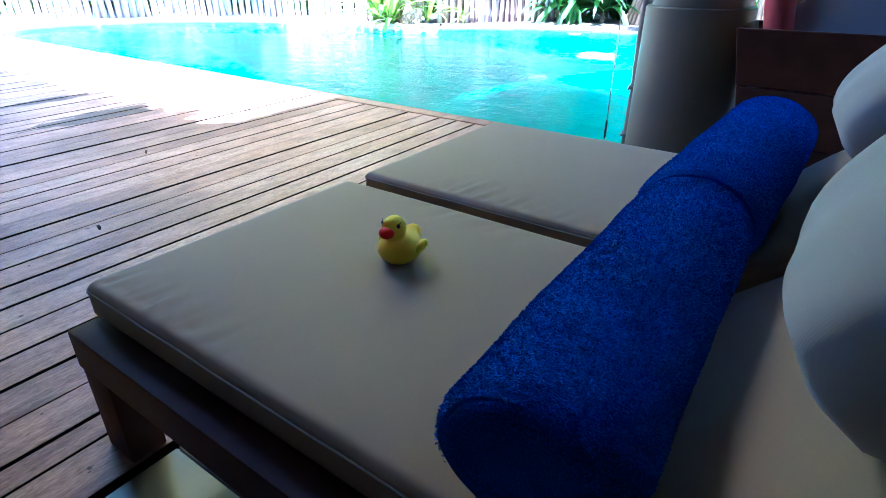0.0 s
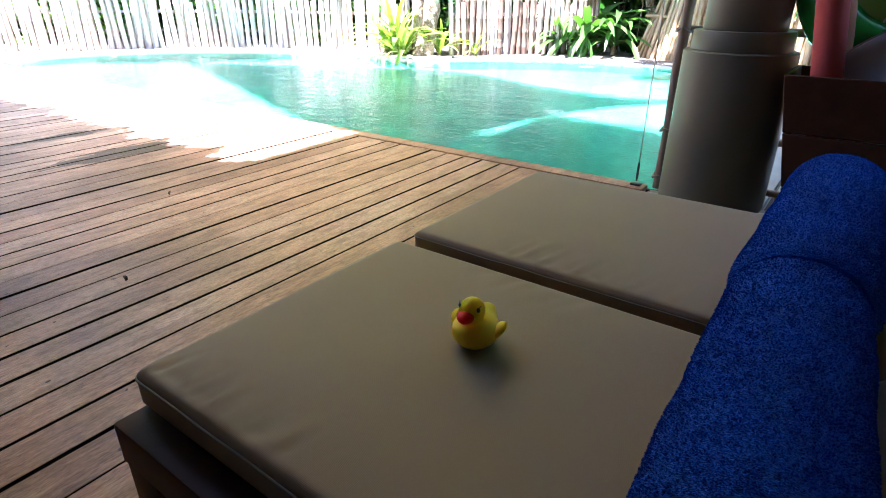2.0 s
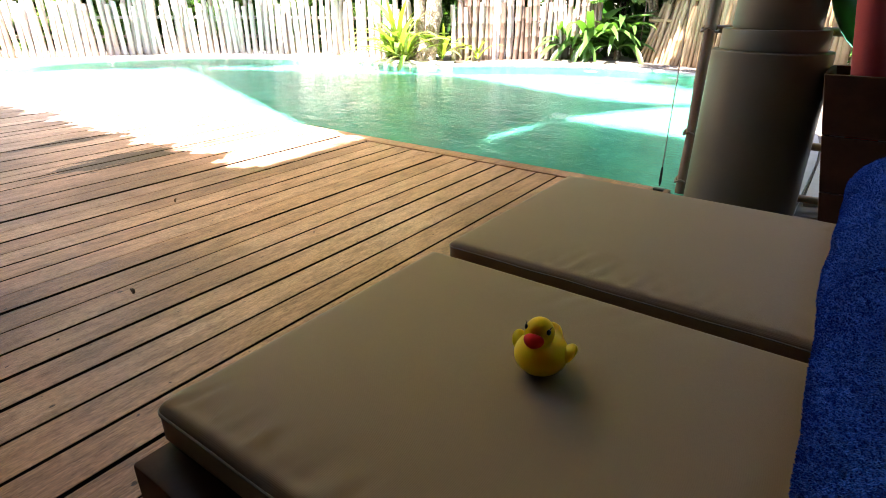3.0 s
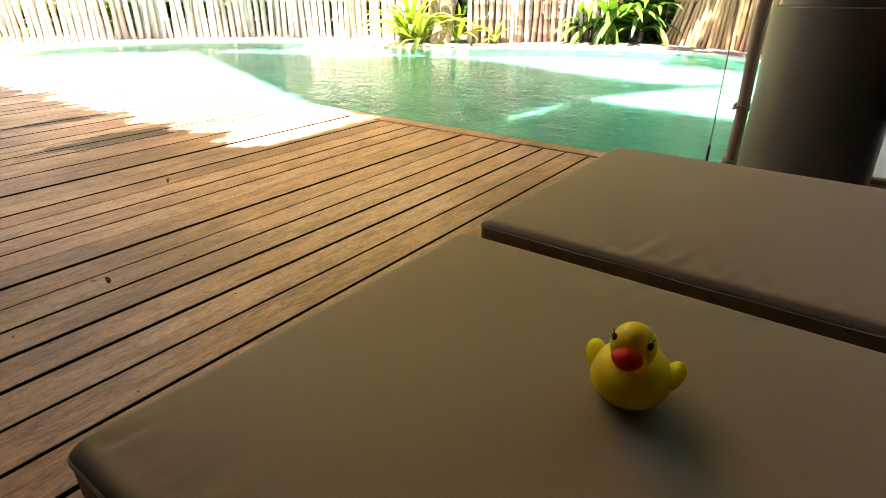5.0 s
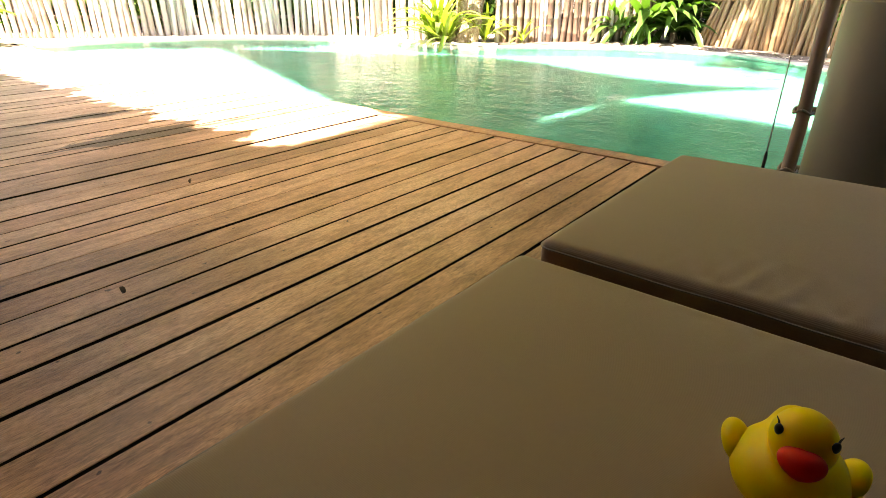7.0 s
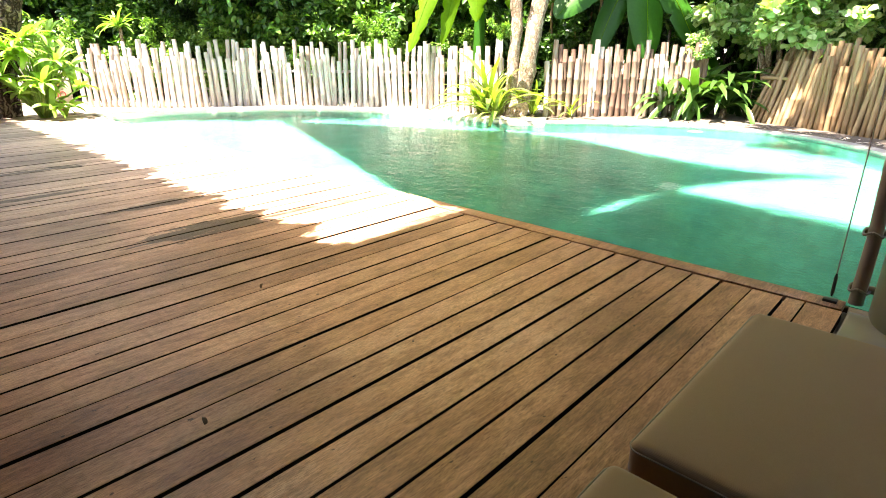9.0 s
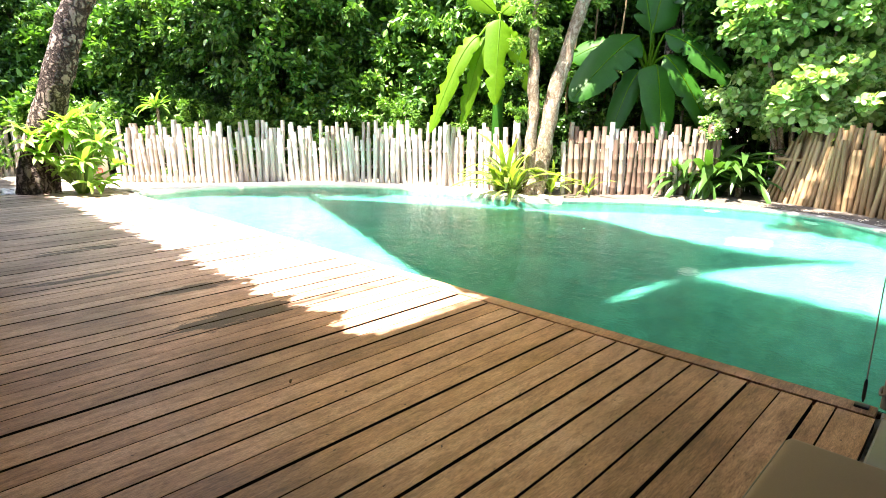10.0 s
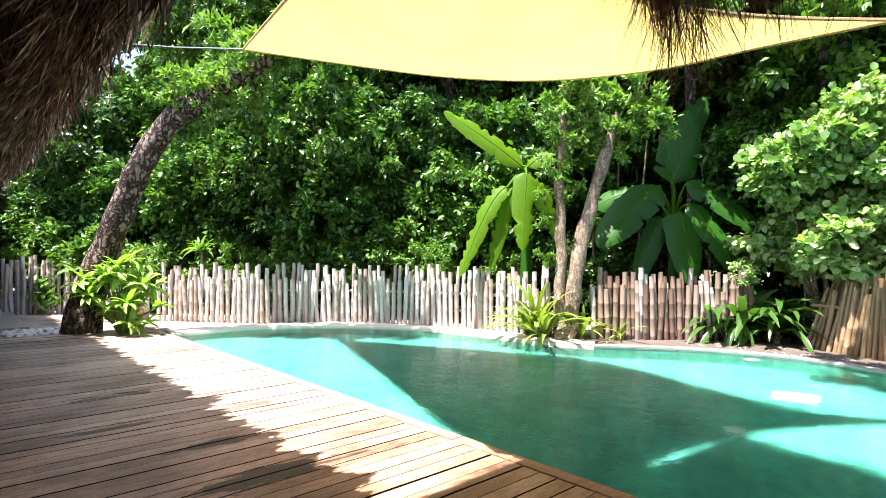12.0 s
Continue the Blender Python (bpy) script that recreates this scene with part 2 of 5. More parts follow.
M_SAND = plain("pale_sand", [(0.2, (0.45, 0.41, 0.34)), (0.55, (0.58, 0.54, 0.46)), (0.85, (0.68, 0.64, 0.56))], 2.2, 0.9, relief=0.6, fine=35)
M_SOIL = plain("leaf_litter_soil", [(0.2, (0.05, 0.035, 0.022)), (0.55, (0.13, 0.095, 0.06)), (0.85, (0.22, 0.17, 0.11))], 4, 0.95, relief=0.8, fine=30)
M_KERB = plain("grey_kerb", [(0.2, (0.216, 0.2088, 0.1944)), (0.8, (0.3168, 0.3096, 0.288))], 6, 0.7)
M_POOL = pool_tile_mat()
M_WATER = water_mat()
M_BAMBOO = bamboo_mat("bleached_bamboo", [(0.2, (0.246, 0.1722, 0.123)), (0.38, (0.3772, 0.328, 0.287)), (0.7, (0.5084, 0.4838, 0.451)), (0.95, (0.5904, 0.574, 0.5494))])
M_BAMBOO_TAN = bamboo_mat("tan_bamboo", [(0.2, (0.13, 0.075, 0.035)), (0.5, (0.24, 0.155, 0.075)), (0.8, (0.33, 0.235, 0.13)), (0.95, (0.36, 0.29, 0.20))])
M_BAMBOO_MID = bamboo_mat("brown_grey_bamboo", [(0.2, (0.10, 0.06, 0.04)), (0.5, (0.22, 0.15, 0.11)), (0.9, (0.36, 0.29, 0.23))])
M_NODE = plain("bamboo_node_dark", [(0.2, (0.16, 0.12, 0.09)), (0.8, (0.30, 0.25, 0.2))], 8, 0.7)
M_BARK = bark_mat("rough_bark", [(0.34, (0.006, 0.004, 0.003)), (0.58, (0.045, 0.033, 0.026)), (0.8, (0.13, 0.10, 0.08)), (1.0, (0.28, 0.235, 0.19))], 3.6)
M_BARK2 = bark_mat("mottled_bark", [(0.32, (0.016, 0.010, 0.007)), (0.46, (0.085, 0.058, 0.038)), (0.6, (0.22, 0.165, 0.115)), (0.8, (0.40, 0.34, 0.27))], 5, 0.4)
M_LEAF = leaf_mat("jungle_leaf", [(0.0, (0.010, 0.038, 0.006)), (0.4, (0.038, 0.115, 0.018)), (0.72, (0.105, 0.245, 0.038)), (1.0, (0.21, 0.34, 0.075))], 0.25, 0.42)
M_LEAF_LIGHT = leaf_mat("light_leaf", [(0.0, (0.07245, 0.1771, 0.0322)), (0.6, (0.1449, 0.2898, 0.05635)), (1.0, (0.2656, 0.3783, 0.1046))])
M_PADDLE = leaf_mat("paddle_leaf", [(0.0, (0.13, 0.27, 0.045)), (0.6, (0.24, 0.42, 0.08)), (1.0, (0.38, 0.52, 0.15))], 0.4)
M_SEAGRAPE = leaf_mat("round_leaf", [(0.0, (0.09, 0.22, 0.048)), (0.4, (0.18, 0.35, 0.095)), (0.72, (0.38, 0.52, 0.22)), (1.0, (0.56, 0.63, 0.40))], 0.25, 0.32)
# banana greens: first darkened for a shaded plant, second brightened for sun
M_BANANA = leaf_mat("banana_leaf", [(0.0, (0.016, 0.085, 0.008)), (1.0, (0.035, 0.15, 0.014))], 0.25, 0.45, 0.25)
M_BANANA_LIT = leaf_mat("lit_banana_leaf", [(0.0, (0.085, 0.21, 0.006)), (1.0, (0.13, 0.27, 0.010))], 0.5, 0.5, 0.2)
M_STRAP = leaf_mat("strap_leaf", [(0.0, (0.024, 0.072, 0.016)), (0.7, (0.064, 0.152, 0.032)), (1.0, (0.128, 0.224, 0.064))], 0.3, 0.3)
M_FERN = leaf_mat("yellow_green_fern", [(0.0, (0.1152, 0.1872, 0.036)), (0.6, (0.1944, 0.2736, 0.0576)), (1.0, (0.3024, 0.324, 0.0936))], 0.4)
M_THATCH = plain("dry_thatch", [(0.3, (0.03, 0.018, 0.011)), (0.48, (0.10, 0.063, 0.04)), (0.60, (0.30, 0.22, 0.16)), (0.74, (0.64, 0.55, 0.44))], 12, 0.85, relief=0.5, island=True)
# hip-roof thatch, unseen: shade put into the colour to cut bounce
M_THATCH_SHADE = plain("shade_dark_thatch", [(0.3, (0.015, 0.009, 0.006)), (0.6, (0.05, 0.032, 0.02)), (0.8, (0.09, 0.062, 0.04))], 14, 0.9, relief=0.6)
M_YELLOW = plain("yellow_rubber", [(0.2, (0.93, 0.62, 0.004)), (0.8, (0.96, 0.68, 0.006))], 5, 0.5, relief=0.02, spec=0.25)
M_RED = plain("red_rubber", [(0.2, (0.62, 0.010, 0.003)), (0.8, (0.70, 0.014, 0.004))], 5, 0.5, relief=0.02, spec=0.2)
for m_ in (M_YELLOW, M_RED):
    skin = m_.node_tree.nodes["Principled BSDF"]
    skin.inputs["Subsurface Weight"].default_value, skin.inputs["Subsurface Scale"].default_value = 0.6, 0.03
    skin.inputs["Subsurface Radius"].default_value = (1.0, 0.7, 0.15)
M_BLACK = plain("black_paint", [(0.2, (0.01, 0.01, 0.01)), (0.8, (0.02, 0.02, 0.02))], 5, 0.3)
M_THATCH_RED = plain("reddish_dry_strands", [(0.2, (0.07, 0.03, 0.018)), (0.8, (0.22, 0.11, 0.06))], 12, 0.85, island=True)
M_GAP_SHADE = plain("gap_shade_black", [(0.2, (0.006, 0.005, 0.005)), (0.8, (0.012, 0.011, 0.01))], 5, 0.95, spec=0.05)
M_METAL = plain("dull_steel", [(0.2, (0.35, 0.34, 0.32)), (0.8, (0.5, 0.49, 0.46))], 9, 0.4, 0.9)
M_WALL = plain("limewashed_wall", [(0.2, (0.52, 0.48, 0.42)), (0.8, (0.64, 0.60, 0.53))], 3, 0.85)
M_WHITE = plain("white_pebble", [(0.2, (0.6, 0.59, 0.56)), (0.8, (0.8, 0.79, 0.77))], 9, 0.6)


def towel_mat():
    m, nt, ns, ln, b = node_mat("blue_terry")
    f = noise_tex(nt, 7, 4)
    loops = noise_tex(nt, 430, 2, 0.6)
    col = ramp(nt, arith(nt, "ADD", arith(nt, "MULTIPLY", f, 0.2), arith(nt, "MULTIPLY", loops, 0.8)), [(0.34, (0.001, 0.014, 0.17)), (0.5, (0.004, 0.058, 0.48)), (0.66, (0.025, 0.17, 0.86))])
    ln.new(col, b.inputs["Base Color"])
    b.inputs["Roughness"].default_value, b.inputs["Specular IOR Level"].default_value = 0.95, 0.1
    b.inputs["Sheen Weight"].default_value = 0.25
    b.inputs["Sheen Tint"].default_value = (0.2, 0.4, 1, 1)
    bump(nt, b, arith(nt, "ADD", loops, arith(nt, "MULTIPLY", f, 0.6)), 1.0, 0.006)
    return m


def sail_mat():
    m, nt, ns, ln, b = node_mat("yellow_sailcloth")
    f = noise_tex(nt, 1.4, 5)
    col = ramp(nt, f, [(0.3, (0.66, 0.50, 0.15)), (0.7, (0.72, 0.56, 0.19))])
    ln.new(col, b.inputs["Base Color"])
    b.inputs["Roughness"].default_value = 0.8
    tr = ns.new("ShaderNodeBsdfTranslucent")
    ln.new(col, tr.inputs["Color"])
    mx = ns.new("ShaderNodeMixShader")
    mx.inputs["Fac"].default_value = 0.33
    ln.new(b.outputs[0], mx.inputs[1]), ln.new(tr.outputs[0], mx.inputs[2])
    ln.new(mx.outputs[0], ns["Material Output"].inputs["Surface"])
    return m


M_TOWEL, M_SAIL = towel_mat(), sail_mat()


# ---- mesh helpers ----
def mesh_of(bm, name, material, smooth=True, up=False):
    me = bpy.data.meshes.new(name)
    bmesh.ops.recalc_face_normals(bm, faces=bm.faces)
    if up:
        bmesh.ops.reverse_faces(bm, faces=[f for f in bm.faces if f.normal.z < 0])
    bm.to_mesh(me)
    bm.free()
    me.materials.append(material)
    if smooth:
        me.shade_smooth()
        me.set_sharp_from_angle(angle=radians(42))
    return me


def part(name, bm, material, parent=None, label="", at=None, smooth=True):
    ob = new(name, bm if isinstance(bm, bpy.types.Mesh) else mesh_of(bm, name, material, smooth))
    if at is not None:
        ob.matrix_basis = at
    if parent is not None:
        ob.parent = parent
    if label:
        ob["label"] = label
    return ob


def thing(name, label, category, at=None, group="", kind=""):
    ob = new(name)
    ob.empty_display_size = 0.1
    if at is not None:
        ob.matrix_basis = at
    return tagged(ob, label, category, group, kind)


def raw_mesh(name, verts, faces, material, smooth=False):
    me = bpy.data.meshes.new(name)
    me.from_pydata([tuple(v) for v in verts], [], [tuple(f) for f in faces])
    me.materials.append(material)
    if smooth:
        me.shade_smooth()
    me.update()
    return me


def box(sx, sy, sz, bevel=0.006, at=None, bm=None, segs=2):
    b = bm or bmesh.new()
    made = bmesh.ops.create_cube(b, size=1, matrix=(at or Matrix()) @ Matrix.Diagonal((sx, sy, sz, 1)))
    if bevel:
        edges = list({e for v in made["verts"] for e in v.link_edges})
        bmesh.ops.bevel(b, geom=edges, offset=bevel, segments=segs, affect="EDGES", profile=0.5)
    return b


def tube(points, radii, sides=12, bm=None, cap=True):
    """A tapered tube along a list of points."""
    b = bm or bmesh.new()
    pts = [Vector(p) for p in points]
    if not hasattr(radii, "__len__"):
        radii = [radii] * len(pts)
    rings, up = [], None
    for i, p in enumerate(pts):
        d = (pts[min(i + 1, len(pts) - 1)] - pts[max(i - 1, 0)]).normalized()
        if up is None:
            up = Vector((1, 0, 0)) if abs(d.x) < 0.8 else Vector((0, 1, 0))
        side = d.cross(up).normalized()
        up = side.cross(d).normalized()
        rings.append([b.verts.new(p + float(radii[i]) * (math.cos(a) * side + math.sin(a) * up)) for a in [2 * math.pi * k / sides for k in range(sides)]])
    for r, s in zip(rings, rings[1:]):
        for k in range(sides):
            b.faces.new((r[k], r[(k + 1) % sides], s[(k + 1) % sides], s[k]))
    if cap:
        b.faces.new(rings[0][::-1]), b.faces.new(rings[-1])
    return b


def lathe(profile, sides=48, bm=None, at=None):
    """A turned solid: (radius, height) from the foot up."""
    b = bm or bmesh.new()
    m = at or Matrix()
    rings = [[b.verts.new(m @ Vector((r * math.cos(2 * math.pi * k / sides), r * math.sin(2 * math.pi * k / sides), z))) for k in range(sides)] for r, z in profile]
    for r, s in zip(rings, rings[1:]):
        for k in range(sides):
            b.faces.new((r[k], r[(k + 1) % sides], s[(k + 1) % sides], s[k]))
    b.faces.new(rings[0][::-1]), b.faces.new(rings[-1])
    return b


def puffy_box(sx, sy, sz, r, cuts=18, puff=0.01, wrinkle=0.0, seed=0):
    """A cushion: a box with round edges, swollen towards the middle, base at z = 0."""
    b = bmesh.new()
    bmesh.ops.create_cube(b, size=2)
    bmesh.ops.subdivide_edges(b, edges=b.edges[:], cuts=cuts, use_grid_fill=True)
    half = Vector((sx / 2, sy / 2, sz / 2))
    for v in b.verts:
        c = v.co.copy()
        p = Vector((c[i] * half[i] for i in range(3)))
        inner = Vector((max(-half[i] + r, min(half[i] - r, p[i])) for i in range(3)))
        d = p - inner
        q = inner + d.normalized() * r if d.length > 1e-6 else p
        ox, oy = abs(q.x) - (half.x - 0.028), abs(q.y) - (half.y - 0.028)
        if ox > 0 and oy > 0 and math.hypot(ox, oy) > 1e-6:
            k_ = min(1, 0.028 / math.hypot(ox, oy))
            q.x, q.y = math.copysign(half.x - 0.028 + ox * k_, q.x), math.copysign(half.y - 0.028 + oy * k_, q.y)
        swell = (1 - c.x ** 4) * (1 - c.y ** 4)
        if c.z > 0:
            m_ = min(half.x - abs(q.x), half.y - abs(q.y))
            q.z -= c.z * 0.002 * math.exp(-m_ / 0.045)
        q.z += (1 if c.z > 0 else -0.2) * abs(c.z) * puff * swell
        if wrinkle and c.z > 0:
            # pulled creases running in from the long edges, fading over a hand's breadth
            m_ = half.y - abs(q.y)
            reach = 0.13 + 0.14 * abs(noise.noise(Vector((q.x * 3, seed, 4))))
            band = min(1, max(0, m_ - 0.012) / 0.03) * max(0, 1 - m_ / reach)
            crease = noise.noise(Vector((q.x * 26 + m_ * 9, m_ * 2.5, seed * 7))) + 0.6 * noise.noise(Vector((q.x * 48 - m_ * 12, m_ * 3, seed * 3)))
            patch = max(0, 0.35 + 1.2 * noise.noise(Vector((q.x * 2.2, q.y, seed))))
            q.z += c.z * wrinkle * (crease * band * patch + 0.35 * noise.noise(Vector((q.x * 3, q.y * 3, seed))) * swell)
        v.co = q + Vector((0, 0, sz / 2))
    return b


def catmull(ctrl, steps=8, closed=False):
    n, out = len(ctrl), []
    pts = [Vector(p) for p in ctrl]
    for i in range(n if closed else n - 1):
        p0, p1, p2, p3 = [pts[j % n] if closed else pts[max(0, min(n - 1, j))] for j in (i - 1, i, i + 1, i + 2)]
        for k in range(steps):
            t = k / steps
            out.append(0.5 * (2 * p1 + (p2 - p0) * t + (2 * p0 - 5 * p1 + 4 * p2 - p3) * t * t + (3 * p1 - p0 - 3 * p2 + p3) * t ** 3))
    if not closed:
        out.append(pts[-1])
    return out

# ---- ground, pool and deck ----
DECK_X0, DECK_X1, DECK_Y0, HEADER_Y = -13.7, -0.94, -2.3, 3.84
WATER_Z, POOL_FLOOR, GROUND_Z = -0.07, -0.95, -0.05
POOL_FAR = [(-12.55, 4.05), (-12.55, 5.0), (-12.45, 5.8), (-11.99, 6.80), (-11.12, 7.72), (-10.02, 8.42), (-8.63, 8.78), (-7.24, 8.90), (-6.28, 9.25), (-5.54, 9.83), (-4.77, 10.30), (-3.99, 10.57), (-3.22, 10.61), (-2.35, 10.27), (-1.45, 9.4), (-0.85, 8.0), (-0.52, 6.0), (-0.50, 4.05)]
pool_line = [Vector((p.x, p.y, 0)) for p in catmull([(x, y, 0) for x, y in POOL_FAR], 8)]


def sheet(outline, z, holes=(), outer_z=None):
    b = bmesh.new()
    loops = [outline, *holes]
    for loop in loops:
        vs = [b.verts.new((p[0], p[1], z)) for p in loop]
        for i in range(len(vs)):
            b.edges.new((vs[i], vs[(i + 1) % len(vs)]))
    bmesh.ops.triangle_fill(b, use_beauty=True, edges=b.edges[:], normal=(0, 0, 1))
    return b


big = [(400 * math.cos(2 * math.pi * k / 48), 400 * math.sin(2 * math.pi * k / 48)) for k in range(48)]
ground_mat, gnt, gns, gln, gb = node_mat("sand_and_soil")
gf = world_noise(gnt, 0.55, 5)
gcol = ramp(gnt, gf, [(0.35, (0.16, 0.12, 0.08)), (0.5, (0.40, 0.35, 0.28)), (0.7, (0.58, 0.54, 0.46))])
gcol = mix_col(gnt, 0.6, gcol, ramp(gnt, world_noise(gnt, 26, 4), [(0.35, (0.6, 0.55, 0.5)), (0.65, (1.1, 1.08, 1.05))]), "MULTIPLY")
gln.new(gcol, gb.inputs["Base Color"])
gb.inputs["Roughness"].default_value = 0.95
bump(gnt, gb, world_noise(gnt, 30, 4), 0.7, 0.02)
tagged(part("ground", sheet(big, GROUND_Z, [pool_line]), ground_mat, smooth=False), "pale sand and leaf litter round the pool", "ground", kind="structure")

bm = sheet(pool_line, POOL_FLOOR)
bot = [bm.verts.new((p.x, p.y, POOL_FLOOR)) for p in pool_line]
top = [bm.verts.new((p.x, p.y, GROUND_Z + 0.004)) for p in pool_line]
for i in range(len(bot)):
    j = (i + 1) % len(bot)
    bm.faces.new((bot[i], bot[j], top[j], top[i]))
tagged(part("pool_basin", bm, M_POOL, smooth=False), "turquoise mosaic basin of the swimming pool", "pool", kind="structure")
water = tagged(part("water", mesh_of(sheet(pool_line, WATER_Z), "water", M_WATER, False, True), M_WATER), "clear rippled turquoise pool water", "water", kind="structure")
water.visible_shadow = False
# grey kerb along the far and right banks
bm = bmesh.new()
kl = [p for p in pool_line if p.x > -7.5]
outer = []
for i, p in enumerate(kl):
    d = (kl[min(i + 1, len(kl) - 1)] - kl[max(i - 1, 0)]).normalized()
    outer.append(p + Vector((-d.y, d.x, 0)) * 0.2)
for a0, a1, b0, b1 in zip(kl, kl[1:], outer, outer[1:]):
    za, zb = WATER_Z - 0.1, GROUND_Z + 0.035
    q = [bm.verts.new(Vector((v.x, v.y, z))) for v, z in ((a0, za), (a1, za), (a1, zb), (a0, zb), (b1, zb), (b0, zb), (b1, za), (b0, za))]
    bm.faces.new((q[0], q[1], q[2], q[3])), bm.faces.new((q[3], q[2], q[4], q[5])), bm.faces.new((q[5], q[4], q[6], q[7]))
bmesh.ops.remove_doubles(bm, verts=bm.verts, dist=0.0005)
tagged(part("pool_kerb", bm, M_KERB), "smooth grey concrete kerb edging the pool", "kerb", kind="structure")

# pavilion floor of pale stone, to the side of the boards
floor_ = tagged(part("floor", box(6.2, 6.7, 0.14, 0.004, pose(DECK_X1 + 0.012 + 3.1, 0.55, -0.085)), M_KERB), "pale polished stone floor under the pavilion", "floor", kind="structure")
floor_.matrix_basis = pose(DECK_X1, HEADER_Y, 0, 0, 0, 0.65) @ pose(-DECK_X1, -HEADER_Y, 0)

# timber deck
deck = thing("deck", "weathered reddish-brown timber decking beside the pool", "deck", kind="structure")
# added black sheet standing in for the shade below the board gaps
part("underlay", box(DECK_X1 - DECK_X0 - 0.04, HEADER_Y - DECK_Y0, 0.004, 0, pose((DECK_X0 + DECK_X1) / 2, (HEADER_Y + DECK_Y0) / 2, -0.066)), M_GAP_SHADE, deck, "black sheet added for the shade under the boards")
part("fascia", box(DECK_X1 - DECK_X0, 0.03, 0.35, 0.003, pose((DECK_X0 + DECK_X1) / 2, 3.975, -0.2)), M_DARKWOOD, deck)
hm = mesh_of(box(3.17, 0.125, 0.035, 0.003), "header_board", M_DECK)
for k in range(4):
    part("header_board", hm, M_DECK, deck, at=pose(DECK_X1 - 1.6 - k * 3.19, HEADER_Y + 0.075, -0.0175 + 0.002))

# ---- loungers ----
def lounger(y0, y1, rails, at_x=-1.06):
    """A low daybed: dark frame, flat seat cushion, reclined back."""
    w, yc = y1 - y0, (y0 + y1) / 2
    th = thing("daybed", "low dark-stained timber daybed with taupe canvas cushion", "daybed", pose(0, yc, 0), "pair of daybeds")
    L = 2.05
    fz = 0.34
    for s, (out, wide) in zip((-1, 1), rails):
        part("side_rail", box(L, wide, 0.10, 0.006, pose(at_x + L / 2 + 0.03, s * (w / 2 + out - wide / 2), fz - 0.052)), M_DARKWOOD, th)
    part("front_rail", box(0.06, w - 0.04, 0.10, 0.006, pose(at_x + 0.066, 0, fz - 0.054)), M_DARKWOOD, th)
    for k in range(14):
        part("slat", box(0.08, w - 0.03, 0.018, 0.002, pose(at_x + 0.12 + k * 0.14, 0, fz - 0.014)), M_DARKWOOD, th)
    for x in (at_x + 0.04, at_x + L - 0.1):
        for s in (-1, 1):
            part("leg", box(0.11, 0.085, fz - 0.008, 0.006, pose(x + 0.048, s * (w / 2 - 0.050) + (rails[0][0] > 0.05) * (s < 0) * -0.0675, (fz - 0.008) / 2)), M_DARKWOOD, th)
    cu = thing("seat_cushion", "flat taupe canvas seat cushion with piped edge", "cushion", pose(at_x + 0.6015, yc, fz), "daybed cushions")
    part("cover", puffy_box(1.161, w + 0.010, 0.087, 0.022, 120, 0.011, 0.015, y0), M_CUSH, cu)
    loop = []
    for sx_, sy_, a0 in ((1, 1, 0), (-1, 1, 90), (-1, -1, 180), (1, -1, 270)):
        for a in range(a0, a0 + 91, 15):
            loop.append(Vector((sx_ * (0.5805 - 0.028) + 0.0285 * math.cos(radians(a)), sy_ * (w / 2 - 0.023) + 0.0285 * math.sin(radians(a)), 0.070)))
    fine_ = []
    for p, q in zip(loop, loop[1:] + loop[:1]):
        n_ = max(1, int((q - p).length / 0.03))
        fine_ += [p.lerp(q, k / n_) for k in range(n_)]
    fine_ = [p + Vector((0, 0, 0.0022 * noise.noise(p * 9))) for p in fine_]
    part("piping", tube(fine_ + fine_[:1], 0.0024, 6), M_PIPE, cu)
    bc = thing("back_cushion", "reclined taupe canvas back cushion on the daybed", "cushion", pose(at_x + 1.20, yc, fz - 0.02, 0, -42, 0), "back cushions")
    part("cover", puffy_box(0.95, w - 0.01, 0.09, 0.03, 20, 0.012, 0.01, y0 + 3, ), M_CUSH, bc, at=pose(0.475, 0, 0))
    part("back_frame", box(0.95, w - 0.08, 0.03, 0.005, pose(0.475, 0, -0.02)), M_DARKWOOD, th, at=pose(at_x + 1.21, 0, fz - 0.03, 0, -42, 0))
    for s in (-1, 1):
        part("back_prop", box(0.05, 0.05, 0.66, 0.004, pose(at_x + 1.82, s * (w / 2 - 0.1), fz + 0.20)), M_DARKWOOD, th)
    return th


lounger(0.82, 1.635, ((0.064, 0.11), (0.010, 0.04)))
lounger(1.71, 2.55, ((0.010, 0.04), (0.045, 0.06)))


def scatter_pillow(x, y, z, rx, ry, rz, size=0.5):
    p = thing("pillow", "plump pale grey woven scatter pillow leaning on the back cushion", "pillow", pose(x, y, z, rx, ry, rz), "pillows")
    b = bmesh.new()
    bmesh.ops.create_cube(b, size=2)
    bmesh.ops.subdivide_edges(b, edges=b.edges[:], cuts=30, use_grid_fill=True)
    for v in b.verts:
        c = v.co.copy()
        k = math.sqrt(max(0, (1 - c.x ** 2) * (1 - c.y ** 2)))
        trim = 1 - 0.12 * (c.x * c.y) ** 4 - 0.03 * (1 - (c.x * c.y) ** 2)
        q = Vector((c.x * size / 2 * trim, c.y * size / 2 * trim, c.z * (0.010 + 0.135 * k ** 0.55)))
        q.z += 0.006 * noise.noise(Vector((c.x * 3, c.y * 3, c.z + x)))
        v.co = q
    part("cover", b, M_PILLOW, p)
    return p


scatter_pillow(0.455, 1.18, 0.855, 0, -42, 0, 0.55)
scatter_pillow(0.42, 2.16, 0.835, 0, -42, 3, 0.53)


